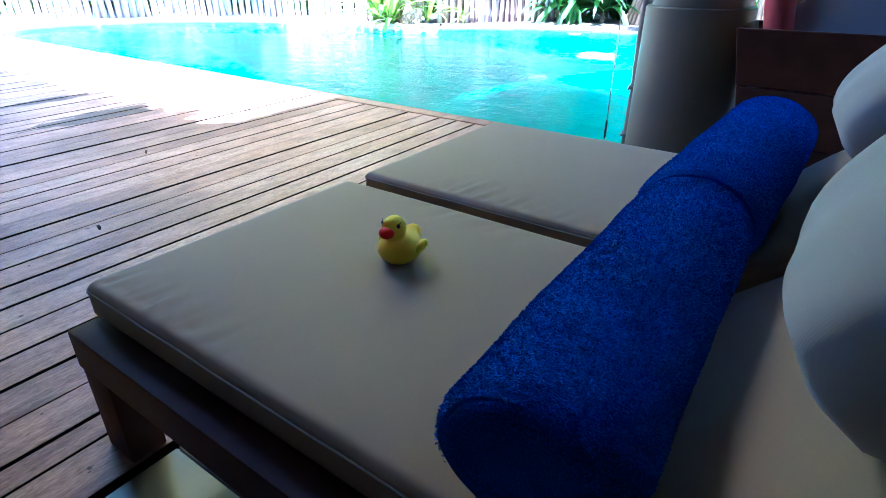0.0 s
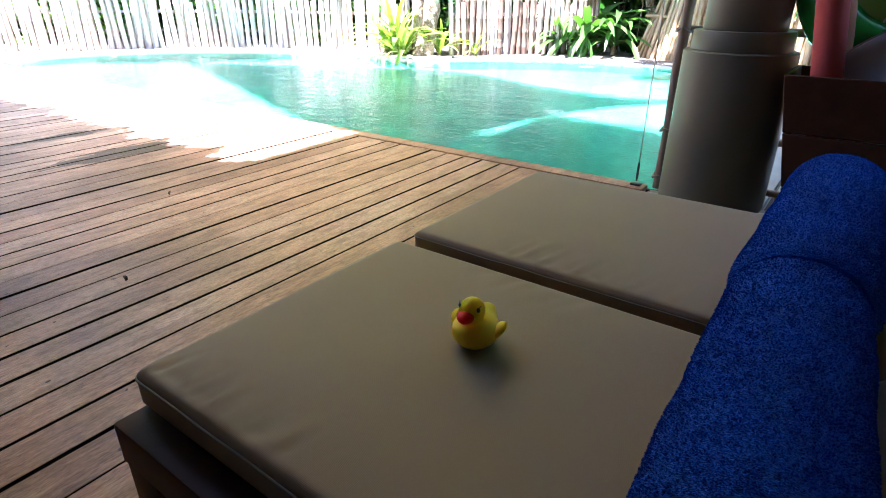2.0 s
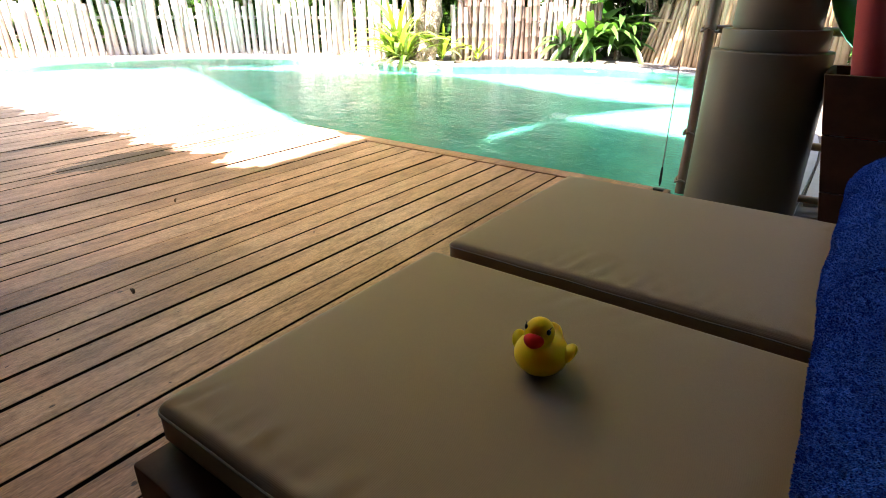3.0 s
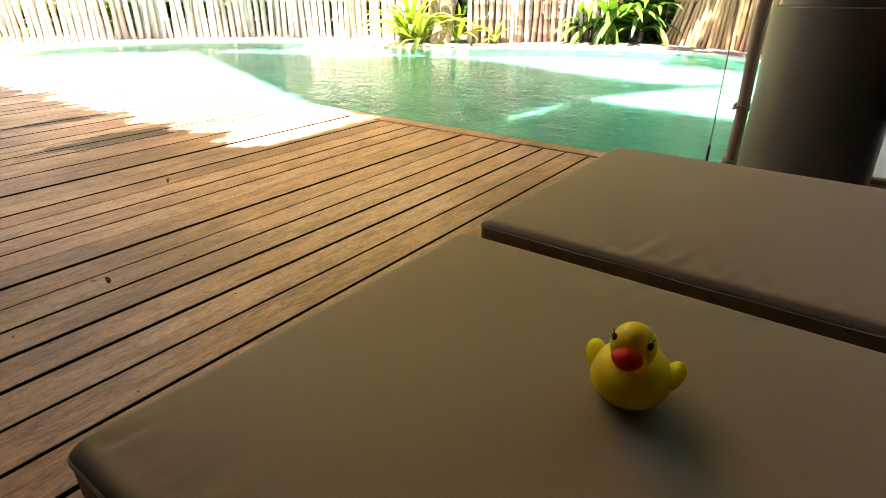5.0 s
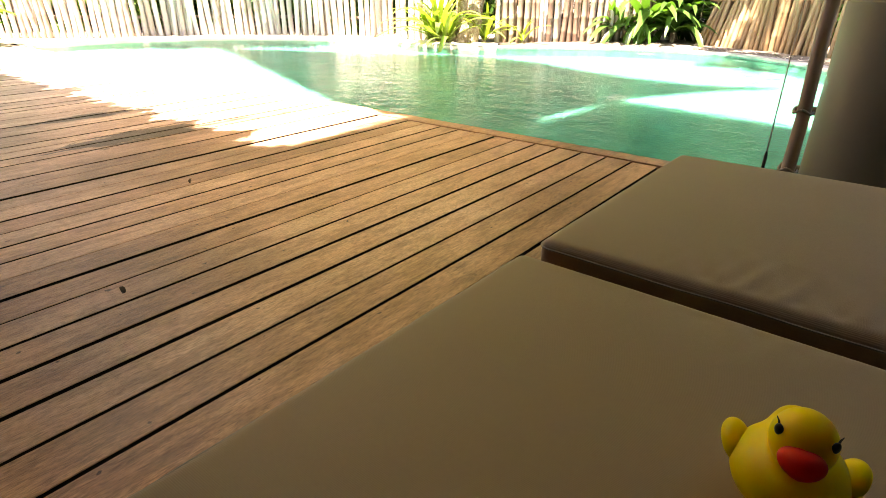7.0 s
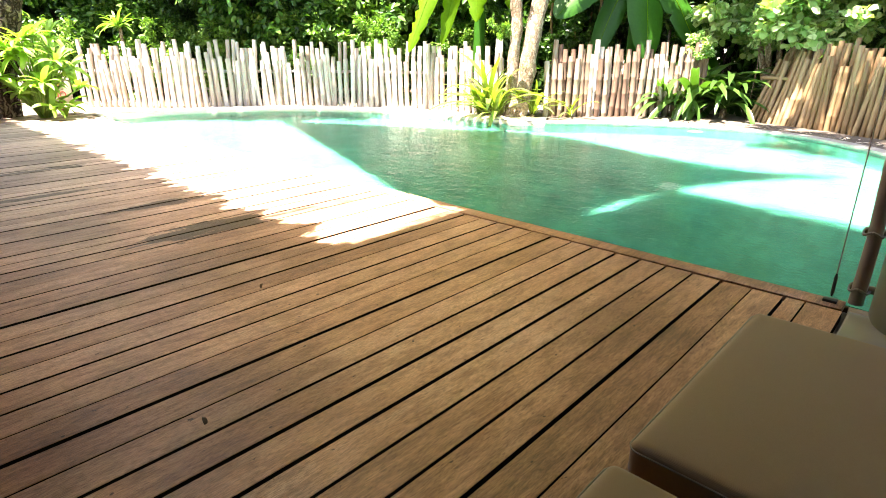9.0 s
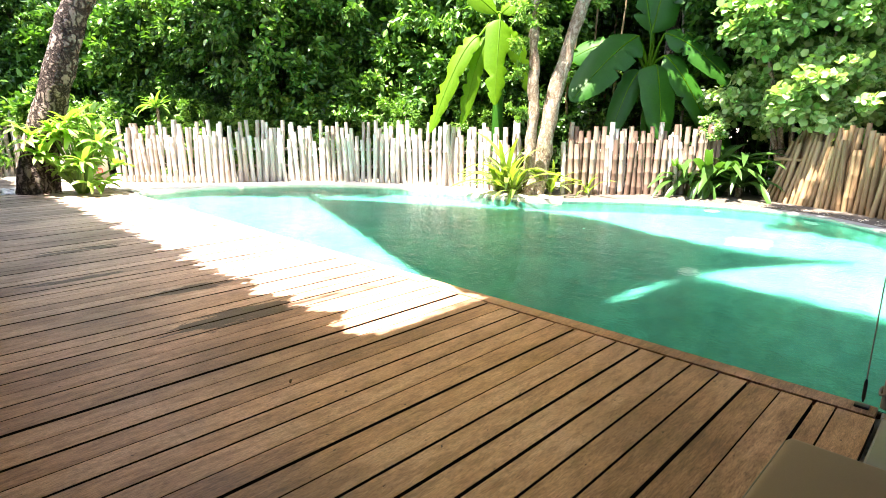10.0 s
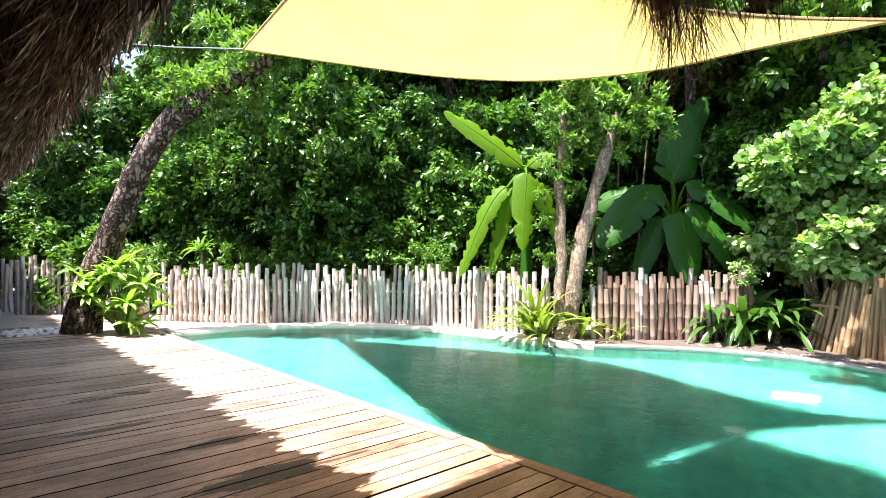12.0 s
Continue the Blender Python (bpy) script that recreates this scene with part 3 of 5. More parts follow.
def towel_roll(y0, y1, r, x=0.0, seed=0, turn=0.0):
    """A rolled bath towel lying along y, its spiral showing at the near end."""
    th = thing("towel", "royal blue terry towel rolled up on the daybed cushion", "towel", pose(x, y0, 0.432 + 0.93 * r, 0, 0, turn) @ Matrix.Diagonal((1.2, 1, 1, 1)), "rolled towels")
    b = bmesh.new()
    sides, segs = 72, 90
    rings = []
    for i in range(segs + 1):
        t = i / segs
        y = t * (y1 - y0)
        end = min(1, (0.02 + min(t, 1 - t) * (y1 - y0)) / 0.06)
        ring = []
        for k in range(sides):
            a = 2 * math.pi * k / sides
            rr = r * (0.76 + 0.24 * math.sin(end * math.pi / 2))
            rr *= 1 + 0.05 * noise.noise(Vector((math.cos(a) * 1.2, math.sin(a) * 1.2, y * 5 + seed))) + 0.018 * noise.noise(Vector((math.cos(a) * 4, math.sin(a) * 4, y * 9 + seed)))
            z = math.sin(a) * rr
            if z < -r * 0.93:
                z = -r * 0.93
            ring.append(b.verts.new((math.cos(a) * rr, y, z)))
        rings.append(ring)
    for q, s in zip(rings, rings[1:]):
        for k in range(sides):
            b.faces.new((q[k], q[(k + 1) % sides], s[(k + 1) % sides], s[k]))
    b.faces.new(rings[0]), b.faces.new(rings[-1][::-1])
    rings_co = [[v.co.copy() for v in q] for q in rings]
    part("roll", b, M_TOWEL, th)
    # terry loops standing off the roll
    rg_ = random.Random(seed)
    vs, fs = [], []
    for _ in range(34000):
        a, y = rg_.uniform(-0.5, math.pi + 0.5), rg_.uniform(-0.004, y1 - y0)
        ring_ = rings_co[min(segs, max(0, round(y / (y1 - y0) * segs)))]
        p = ring_[round(a / (2 * math.pi) * sides) % sides]
        rr = math.hypot(p.x, p.z) * 0.996
        base = Vector((rr * math.cos(a), y, max(rr * math.sin(a), -r * 0.92)))
        out = Vector((math.cos(a) + rg_.gauss(0, 0.5), rg_.gauss(0, 0.5), math.sin(a) + rg_.gauss(0, 0.5))).normalized()
        sd = out.cross(Vector((rg_.gauss(0, 1), rg_.gauss(0, 1), rg_.gauss(0, 1)))).normalized() * 0.0010
        h = rg_.uniform(0.0015, 0.0042)
        k = len(vs)
        vs += [base - sd, base + sd, base + out * h + sd * 0.7, base + out * h - sd * 0.7]
        fs.append((k, k + 1, k + 2, k + 3))
    tagged(part("terry_nap", raw_mesh("terry_nap", vs, fs, M_TOWEL), None, th), kind="stuff")
    # spiral layers at both ends
    for yy, sgn in ((-0.004, 1), (y1 - y0 + 0.004, -1)):
        pts, rad = [], []
        for k in range(110):
            a = k * 0.21 + seed
            q = r * 0.84 * (1 - k / 135) * (1 + 0.10 * noise.noise(Vector((math.cos(a), math.sin(a), k * 0.03 + seed))))
            pts.append((math.cos(a) * q, yy + sgn * (0.006 + 0.010 * k / 110 + 0.006 * noise.noise(Vector((k * 0.11, seed, 2)))), math.sin(a) * q * 0.95))
            rad.append(0.0105 * (0.85 + 0.3 * noise.noise(Vector((k * 0.2, seed, 5)))))
        part("spiral_edge", tube(pts, rad, 8), M_TOWEL, th)
    return th


towel_roll(0.845, 1.69, 0.108, 0.027, 1, 1.8)
towel_roll(1.665, 2.60, 0.118, 0.008, 5, -0.8)


def duck():
    th = thing("rubber_duck", "bright yellow rubber duck with red beak on the cushion", "toy", pose(-0.527, 1.290, 0.4365, 0, 0, 7) @ Matrix.Diagonal((1, 1, 0.88, 1)))

    def blend(a, b, k):
        h = max(0, min(1, 0.5 + 0.5 * (b - a) / k))
        return b * (1 - h) + a * h - k * h * (1 - h)

    def ell(p, c, r):
        q = Vector(((p[i] - c[i]) / r[i] for i in range(3)))
        return (q.length - 1) * min(r)

    def field(p):
        d = ell(p, (0, 0.004, 0.040), (0.050, 0.056, 0.042))
        d = blend(d, ell(p, (0, -0.018, 0.103), (0.0268, 0.029, 0.0325)), 0.012)
        return blend(d, ell(p, (0, 0.058, 0.062), (0.018, 0.018, 0.016)), 0.02)

    b = bmesh.new()
    bmesh.ops.create_uvsphere(b, u_segments=96, v_segments=80, radius=1)
    c = Vector((0, 0.0, 0.058))
    for v in b.verts:
        d = v.co.normalized()
        t = 0.12
        for _ in range(60):
            t -= 0.6 * field(c + d * t)
        q = c + d * t
        q.z = max(q.z, 0.0)
        v.co = q
    part("body", b, M_YELLOW, th)
    for s in (-1, 1):
        w_ = bmesh.new()
        bmesh.ops.create_uvsphere(w_, u_segments=40, v_segments=28, radius=1)
        for v in w_.verts:
            x, y, z = v.co
            flare = 0.5 + 0.5 * z
            v.co = Vector((s * (0.047 + 0.006 * z + x * s * (0.012 + 0.003 * flare)), 0.014 + 0.006 * z + y * 0.021, 0.047 + z * 0.019))
        part("wing", w_, M_YELLOW, th)
    bk = bmesh.new()
    bmesh.ops.create_uvsphere(bk, u_segments=32, v_segments=20, radius=1)
    for v in bk.verts:
        x, y, z = v.co
        v.co = Vector((x * 0.0185, -0.047 + y * 0.0145 - 0.004 * (1 - abs(x)), 0.1035 + z * (0.0135 if z > 0 else 0.0150)))
    part("beak", bk, M_RED, th, "glossy red beak")
    for s in (-1, 1):
        e = bmesh.new()
        bmesh.ops.create_uvsphere(e, u_segments=16, v_segments=12, radius=1, matrix=pose(s * 0.0208, -0.0318, 0.1185, 0, 0, s * 38) @ Matrix.Diagonal((0.0042, 0.0026, 0.0066, 1)))
        part("eye", e, M_BLACK, th, "painted black eye")
        part("eyelash", tube([(s * 0.0215, -0.0305, 0.1225), (s * 0.0225, -0.028, 0.1255), (s * 0.0245, -0.0255, 0.128)], [0.0012, 0.0009, 0.0004], 6), M_BLACK, th)
    return th


duck()

# ---- column, railing, toy bin ----
col = thing("column", "round roof post padded with grey vinyl sleeves", "column", pose(-0.57, 3.88, 0))
part("lower_sleeve", lathe([(0.275, 0.0), (0.283, 0.02), (0.280, 0.5), (0.278, 0.825), (0.2765, 0.838), (0.271, 0.8425), (0.235, 0.844)]), M_SLEEVE, col)
part("collar", lathe([(0.243, 0.843), (0.244, 0.847), (0.243, 0.936), (0.240, 0.9405), (0.198, 0.942)]), M_SLEEVE, col)
part("upper_sleeve", lathe([(0.195, 0.94), (0.20, 0.95), (0.198, 2.0), (0.196, 3.3)]), M_SLEEVE, col)

rail = thing("railing", "lashed round-pole railing along the pool edge", "railing", pose(0, 4.12, 0))
part("post", tube([(-0.93, 0, -0.05), (-0.925, 0, 0.3), (-0.935, 0.01, 0.7), (-0.92, 0, 1.3), (-0.93, 0, 3.3)], [0.034, 0.032, 0.033, 0.031, 0.03], 12), M_BAMBOO_MID, rail)
part("post", tube([(2.2, 0, -0.05), (2.2, 0, 1.1)], 0.033, 12), M_BAMBOO_TAN, rail)
for z in (0.03, 0.33, 0.92):
    part("rail", tube([(-0.97, 0.03, z), (0.4, 0.03, z + 0.005), (2.25, 0.03, z)], 0.022, 10), M_BAMBOO_TAN, rail)
    part("lashing", tube([(-0.93 + 0.045 * math.cos(a), 0.012 + 0.055 * math.sin(a), z + 0.012 * math.sin(3 * a)) for a in [k * 0.5 for k in range(28)]], 0.006, 6), M_NODE, rail)

cable = thing("stay_wire", "thin steel stay wire anchored to the deck edge", "wire", pose(-1.015, 3.925, 0))
part("wire", tube([(0, 0, 0.03), (0.0, 0.02, 3.3)], 0.0035, 6), M_METAL, cable)
part("turnbuckle", tube([(0, 0, 0.03), (0, 0, 0.05), (0, 0.001, 0.13), (0, 0.001, 0.15)], [0.004, 0.008, 0.008, 0.004], 8), M_BLACK, cable)
part("anchor_plate", box(0.062, 0.046, 0.014, 0.003, pose(0, 0, 0.009)), M_BLACK, cable)

# ---- sail and roof ----
sail = thing("shade_sail", "pale yellow triangular shade sail stretched over the pool", "shade sail")
SC = Vector((-3.5, 2.6, 3.75))
far = catmull([(-10.89, 4.75, 5.37), (-9.21, 5.79, 4.93), (-7.56, 6.72, 4.51), (-6.06, 7.36, 4.23), (-4.06, 7.02, 3.81), (-2.76, 6.87, 3.70), (-1.72, 7.25, 3.76)], 6)
bm = bmesh.new()
N = 18
grid = {}
for i, p in enumerate(far):
    for j in range(N + 1):
        r = 0.02 + 0.98 * j / N
        q = SC.lerp(p, r)
        u = i / (len(far) - 1)
        q.z -= 0.28 * math.sin(math.pi * r) * math.sin(math.pi * u)
        q.x -= 0.55 * math.sin(math.pi * r ** 1.35) * u ** 3  # hollow-cut edge on the pavilion side
        grid[i, j] = bm.verts.new(q)
for i in range(len(far) - 1):
    for j in range(N):
        bm.faces.new((grid[i, j], grid[i + 1, j], grid[i + 1, j + 1], grid[i, j + 1]))
n_far = len(far) - 1
edges = {"far": [grid[i, N].co.copy() for i in range(n_far + 1)], "left": [grid[n_far, j].co.copy() for j in range(N + 1)], "right": [grid[0, j].co.copy() for j in range(N + 1)]}
part("rope", tube([(-10.85, 4.76, 5.37), (-12.0, 3.9, 5.5), (-13.0, 2.9, 5.62)], 0.014, 6), M_METAL, sail, "taut pale rope")
part("cloth", bm, M_SAIL, sail)
for e in edges.values():
    part("hem", tube(e, 0.018, 6), plain("sail_hem", [(0.2, (0.42, 0.28, 0.12)), (0.8, (0.5, 0.36, 0.17))], 6, 0.8), sail)


def strands(name, line, n, length, seed, spread=0.12, width=0.006, material=None, back=0.0):
    """Dry leaf strips hanging from a line."""
    rng = random.Random(seed)
    vs, fs = [], []
    for _ in range(n):
        t = rng.random() * (len(line) - 1)
        i = min(int(t), len(line) - 2)
        p = line[i].lerp(line[i + 1], t - i) + Vector((rng.gauss(0, spread * 0.25), rng.gauss(0, spread * 0.10), rng.uniform(-0.02, 0.06)))
        p.y += spread * (1.3 * noise.noise(Vector((p.x * 2.6, seed, 1))) + 1.5 * noise.noise(Vector((p.x * 6.5, seed, 3))) + 0.9 * noise.noise(Vector((p.x * 15, seed, 5))))
        p.y -= back * rng.random() ** 1.6
        L = length * rng.uniform(0.35, 1.0) * (0.85 + 0.45 * noise.noise(Vector((p.x * 2.3, p.y * 2.3, seed))))
        d = Vector((rng.gauss(0, 0.25), rng.gauss(-0.5 * bool(back), 0.28), -1)).normalized()
        sw = Vector((rng.uniform(-1, 1), rng.uniform(-1, 1), 0)).normalized() * width * rng.uniform(0.5, 1.5)
        curl = Vector((rng.gauss(0, 0.12), rng.gauss(0, 0.12), 0)) * L
        k = len(vs)
        mid = p + d * L * 0.55 + curl * 0.3
        vs += [p - sw, p + sw, mid + sw * 0.9, mid - sw * 0.9, p + d * L + curl]
        fs += [(k, k + 1, k + 2, k + 3), (k + 3, k + 2, k + 4)]
    return raw_mesh(name, vs, fs, material or M_THATCH)


def thatch_roof(x0, x1, y_eave, y_back, z_eave, z_back, seed, n):
    th = thing("thatched_roof", "dry palm-thatch roof with ragged hanging eave", "roof")
    bm = bmesh.new()
    slope = math.atan2(z_back - z_eave, y_eave - y_back)
    L = math.hypot(z_back - z_eave, y_eave - y_back)
    box(x1 - x0, L + 0.34, 0.14, 0.02, Matrix.Translation(((x0 + x1) / 2, (y_eave + y_back) / 2 - 0.40, (z_eave + z_back) / 2 + 0.33)) @ pose(0, 0, 0, -math.degrees(slope), 0, 0), bm)
    part("thatch", bm, M_THATCH, th)
    line = [Vector((x, y_eave - 0.03, z_eave + 0.16)) for x in np.linspace(x0, x1, 20)]
    near = [v for v in line if v.x > -14.5]
    part("fringe", strands("fringe", [v for v in line if v.x < -13], n // 3, 0.66, seed, 0.17, 0.012, back=0.3), M_THATCH, th)
    part("fringe", strands("fringe", near, n, 0.66, seed, 0.17, 0.011, back=0.3), M_THATCH, th)
    for row in range(1, 6):
        part("fringe", strands("fringe", [v + Vector((0, -0.22 * row, 0.05 + 0.22 * row * math.tan(slope))) for v in near], 2600, 0.75, seed + row, 0.12, 0.009), M_THATCH, th)
    x = x0 + 0.5
    while x < x1:
        part("rafter", tube([(x, y_eave - 0.35, z_eave + 0.06 + 0.3 * math.tan(slope)), (x, y_back, z_back - 0.02)], 0.05, 10), M_DARKWOOD, th)
        x += 1.5
    return th


thatch_roof(-26, -3.35, 1.64, -4.4, 3.2, 5.6, 3, 17000)

# hipped roof over the pavilion, its corner cut off
hip = thing("thatched_roof", "hipped palm-thatch pavilion roof with sparse reddish fringe", "roof")
rim = [(6.0, 5.05), (-1.4, 5.15), (-2.97, 5.28), (-3.17, 4.15), (-3.46, 3.35), (-3.42, 1.64), (-3.46, -4.4), (6.0, -4.4)]
apex = Vector((1.2, 0.2, 6.4))
bm = bmesh.new()
lo = [bm.verts.new((x, y, 3.88)) for x, y in rim]
up = [bm.verts.new((x, y, 4.04)) for x, y in rim]
a0, a1 = bm.verts.new(apex), bm.verts.new(apex + Vector((0, 0, 0.25)))
for k in range(len(rim)):
    n_ = (k + 1) % len(rim)
    bm.faces.new((lo[k], lo[n_], a0)), bm.faces.new((up[k], up[n_], a1)), bm.faces.new((lo[k], lo[n_], up[n_], up[k]))
part("thatch", bm, M_THATCH_SHADE, hip, smooth=False)
line = [Vector((x, y, 3.95)) for x, y in rim[:6]]
line = [p.lerp(q, k / 6) for p, q in zip(line, line[1:]) for k in range(6)] + [line[-1]]
part("fringe", strands("fringe", line, 1000, 0.55, 8, 0.08, 0.0035, M_THATCH_RED), M_THATCH, hip)
clump = [Vector((-3.02, 4.9, 3.9)), Vector((-2.95, 5.24, 3.9)), Vector((-2.5, 5.22, 3.9)), Vector((-1.9, 5.18, 3.9)), Vector((-1.0, 5.12, 3.9))]
part("fringe", strands("fringe", clump, 760, 1.2, 9, 0.06, 0.0035, M_THATCH_RED), M_THATCH, hip)
for k in range(len(rim)):
    p = Vector((*rim[k], 3.83))
    part("rafter", tube([p.lerp(apex, 0.04), p.lerp(apex, 0.97)], 0.055, 10), M_DARKWOOD, hip)
part("brace", tube([(-3.28, 0.55, 2.35), (-3.15, 0.83, 2.9), (-3.0, 1.05, 3.4)], 0.06, 10), M_DARKWOOD, hip)

# ---- toy bin ----
toybin = thing("toy_bin", "dark-stained slatted wooden storage bin for pool toys", "bin", pose(0.18, 3.70, 0))
def hexa(lo4, hi4):
    b = bmesh.new()
    lo_, hi_ = [b.verts.new(p) for p in lo4], [b.verts.new(p) for p in hi4]
    b.faces.new(lo_[::-1]), b.faces.new(hi_)
    for k in range(4):
        b.faces.new((lo_[k], lo_[(k + 1) % 4], hi_[(k + 1) % 4], hi_[k]))
    bmesh.ops.bevel(b, geom=b.edges[:], offset=0.003, segments=1, affect="EDGES")
    return b


def bin_half(z):
    return 0.33 + 0.15 * z / 0.78, 0.20 + 0.04 * z / 0.78


for z0, z1 in ((0.02, 0.262), (0.268, 0.52), (0.526, 0.782)):
    (ax, ay), (bx, by) = bin_half(z0), bin_half(z1)
    for s in (-1, 1):
        part("board", hexa([(-ax, s * ay, z0), (ax, s * ay, z0), (ax, s * (ay - 0.022), z0), (-ax, s * (ay - 0.022), z0)], [(-bx, s * by, z1), (bx, s * by, z1), (bx, s * (by - 0.022), z1), (-bx, s * (by - 0.022), z1)]), M_DARKWOOD, toybin)
        part("board", hexa([(s * ax, -ay + 0.024, z0), (s * ax, ay - 0.024, z0), (s * (ax - 0.022), ay - 0.024, z0), (s * (ax - 0.022), -ay + 0.024, z0)], [(s * bx, -by + 0.024, z1), (s * bx, by - 0.024, z1), (s * (bx - 0.022), by - 0.024, z1), (s * (bx - 0.022), -by + 0.024, z1)]), M_DARKWOOD, toybin)
part("bottom", box(0.62, 0.35, 0.02, 0.002, pose(0, 0, 0.04)), M_DARKWOOD, toybin)

M_SOILBED = plain("shaded_sandy_soil", [(0.2, (0.06, 0.047, 0.035)), (0.55, (0.12, 0.098, 0.076)), (0.85, (0.19, 0.16, 0.13))], 3, 0.95, relief=0.8, fine=35)
M_NOODLE = plain("faded_red_foam", [(0.2, (0.46, 0.055, 0.048)), (0.8, (0.56, 0.085, 0.07))], 8, 0.8, relief=0.25, fine=120)
M_NOODLE2 = plain("tan_orange_foam", [(0.2, (0.48, 0.20, 0.09)), (0.8, (0.58, 0.28, 0.14))], 8, 0.8, relief=0.25, fine=120)
for nm, m_, x, y, h, lean, lab in (("pool_noodle", M_NOODLE, -0.025, 3.60, 1.35, -9.5, "faded red foam pool noodle standing in the bin"), ("pool_noodle", M_NOODLE2, -0.005, 3.735, 1.25, -9.5, "tan orange foam pool noodle standing in the bin")):
    tagged(part(nm, lathe([(0.02, 0), (0.058, 0.0), (0.064, 0.008), (0.064, h - 0.008), (0.058, h), (0.018, h)], 28), m_, at=pose(x, y, 0.052, 0, lean, 0)), lab, "pool noodle", "pool noodles")


def ring_mesh(R, r, flat=1.0, n=56, m=18):
    b = bmesh.new()
    rings = []
    for i in range(n):
        a = 2 * math.pi * i / n
        puck = 1 + 0.012 * math.sin(14 * a)
        rings.append([b.verts.new(((R + r * puck * math.cos(q)) * math.cos(a), (R + r * puck * math.cos(q)) * math.sin(a), r * flat * math.sin(q))) for q in [2 * math.pi * k / m for k in range(m)]])
    for i in range(n):
        p, q = rings[i], rings[(i + 1) % n]
        for k in range(m):
            b.faces.new((p[k], p[(k + 1) % m], q[(k + 1) % m], q[k]))
    return b


M_GREEN = plain("green_vinyl", [(0.2, (0.03, 0.42, 0.05)), (0.8, (0.05, 0.52, 0.08))], 4, 0.22, relief=0.05)
M_OLIVE = plain("olive_vinyl", [(0.2, (0.20, 0.36, 0.07)), (0.8, (0.26, 0.42, 0.10))], 4, 0.25, relief=0.05)
M_LINE = plain("cream_print", [(0.2, (0.55, 0.6, 0.4)), (0.8, (0.62, 0.66, 0.46))], 4, 0.4)
M_GREYVINYL = plain("pale_grey_vinyl", [(0.2, (0.42, 0.43, 0.44)), (0.8, (0.50, 0.51, 0.52))], 4, 0.35, relief=0.06)
fl = thing("inflatable_float", "bright green inflatable float with olive patterned shell", "pool float", pose(0.09, 4.01, 1.17, 58, -6, 8))
part("tube", ring_mesh(0.36, 0.12, 0.85), M_GREEN, fl)
b = bmesh.new()
bmesh.ops.create_uvsphere(b, u_segments=36, v_segments=18, radius=1, matrix=Matrix.Diagonal((0.31, 0.31, 0.09, 1)))
part("shell", b, M_OLIVE, fl)
for k in range(6):
    a, a2 = k * math.pi / 3, (k + 1) * math.pi / 3
    part("printed_line", tube([(0.12 * math.cos(a), 0.12 * math.sin(a), 0.086), (0.12 * math.cos(a2), 0.12 * math.sin(a2), 0.086)], 0.006, 6), M_LINE, fl)
    part("printed_line", tube([(0.12 * math.cos(a), 0.12 * math.sin(a), 0.086), (0.27 * math.cos(a), 0.27 * math.sin(a), 0.048)], 0.006, 6), M_LINE, fl)
rg = thing("swim_ring", "pale grey inflatable ring with dark piping in the bin", "pool float", pose(0.13, 3.66, 0.70, 82, 0, 0) @ pose(0, 0, 0, 0, 0, 38))
b = bmesh.new()
bmesh.ops.create_uvsphere(b, u_segments=48, v_segments=20, radius=1, matrix=Matrix.Diagonal((0.42, 0.28, 0.075, 1)))
part("cushion", b, M_GREYVINYL, rg)
part("piping", tube([(0.421 * math.cos(k * math.pi / 30), 0.281 * math.sin(k * math.pi / 30), 0.006) for k in range(61)], 0.005, 6), M_WHITE, rg)
part("trim", tube([(0.418 * math.cos(k * math.pi / 30), 0.278 * math.sin(k * math.pi / 30), -0.008) for k in range(61)], 0.006, 6), plain("teal_trim", [(0.2, (0.0, 0.10, 0.14)), (0.8, (0.01, 0.14, 0.18))], 5, 0.4), rg)

# ---- pool fittings and bank ----
for x, y, s in ((-3.085, 7.03, 0.12), (-8.0, 7.9, 0.10)):
    tagged(part("pool_drain", lathe([(s, 0), (s, 0.012), (s * 0.9, 0.018), (s * 0.3, 0.018), (s * 0.28, 0.012)], 28), M_WHITE, at=pose(x, y, POOL_FLOOR + 0.003)), "round white drain cover on the pool floor", "drain", "pool drains")
for x, y, rz in ((-4.13, 10.50, 15), (-2.66, 10.42, -22)):
    tagged(part("pool_light", lathe([(0.115, 0), (0.115, 0.012), (0.10, 0.022), (0.075, 0.024), (0.07, 0.018)], 28), M_WHITE, at=pose(x, y, -0.32, 90, 0, rz)), "round white light fitting set in the pool wall", "pool light", "pool lights")
tagged(part("pool_mat", box(0.50, 0.40, 0.03, 0.012), M_WHITE, at=pose(-3.06, 8.94, POOL_FLOOR + 0.018, 0, 0, 12)), "thin white slab on the pool floor", "mat")


bm = bmesh.new()
bl = [p for p in pool_line if p.x < -6.2]
rng = random.Random(3)
prev = None
for i, p in enumerate(bl):
    d = (bl[min(i + 1, len(bl) - 1)] - bl[max(i - 1, 0)]).normalized()
    nr = Vector((-d.y, d.x, 0))
    row = [bm.verts.new(p + nr * o + Vector((0, 0, z + (rng.uniform(-0.012, 0.012) if 0 < o < 0.8 else 0)))) for o, z in ((-0.02, WATER_Z - 0.15), (0.0, GROUND_Z + 0.02), (0.12, GROUND_Z + 0.05), (0.3, GROUND_Z + 0.055), (0.5, GROUND_Z + 0.045), (0.9, GROUND_Z - 0.01))]
    if prev:
        for k in range(len(row) - 1):
            bm.faces.new((prev[k], row[k], row[k + 1], prev[k + 1]))
    prev = row
tagged(part("sand_bank", bm, M_SAND), "strip of bleached white sand along the pool", "sand", kind="structure")

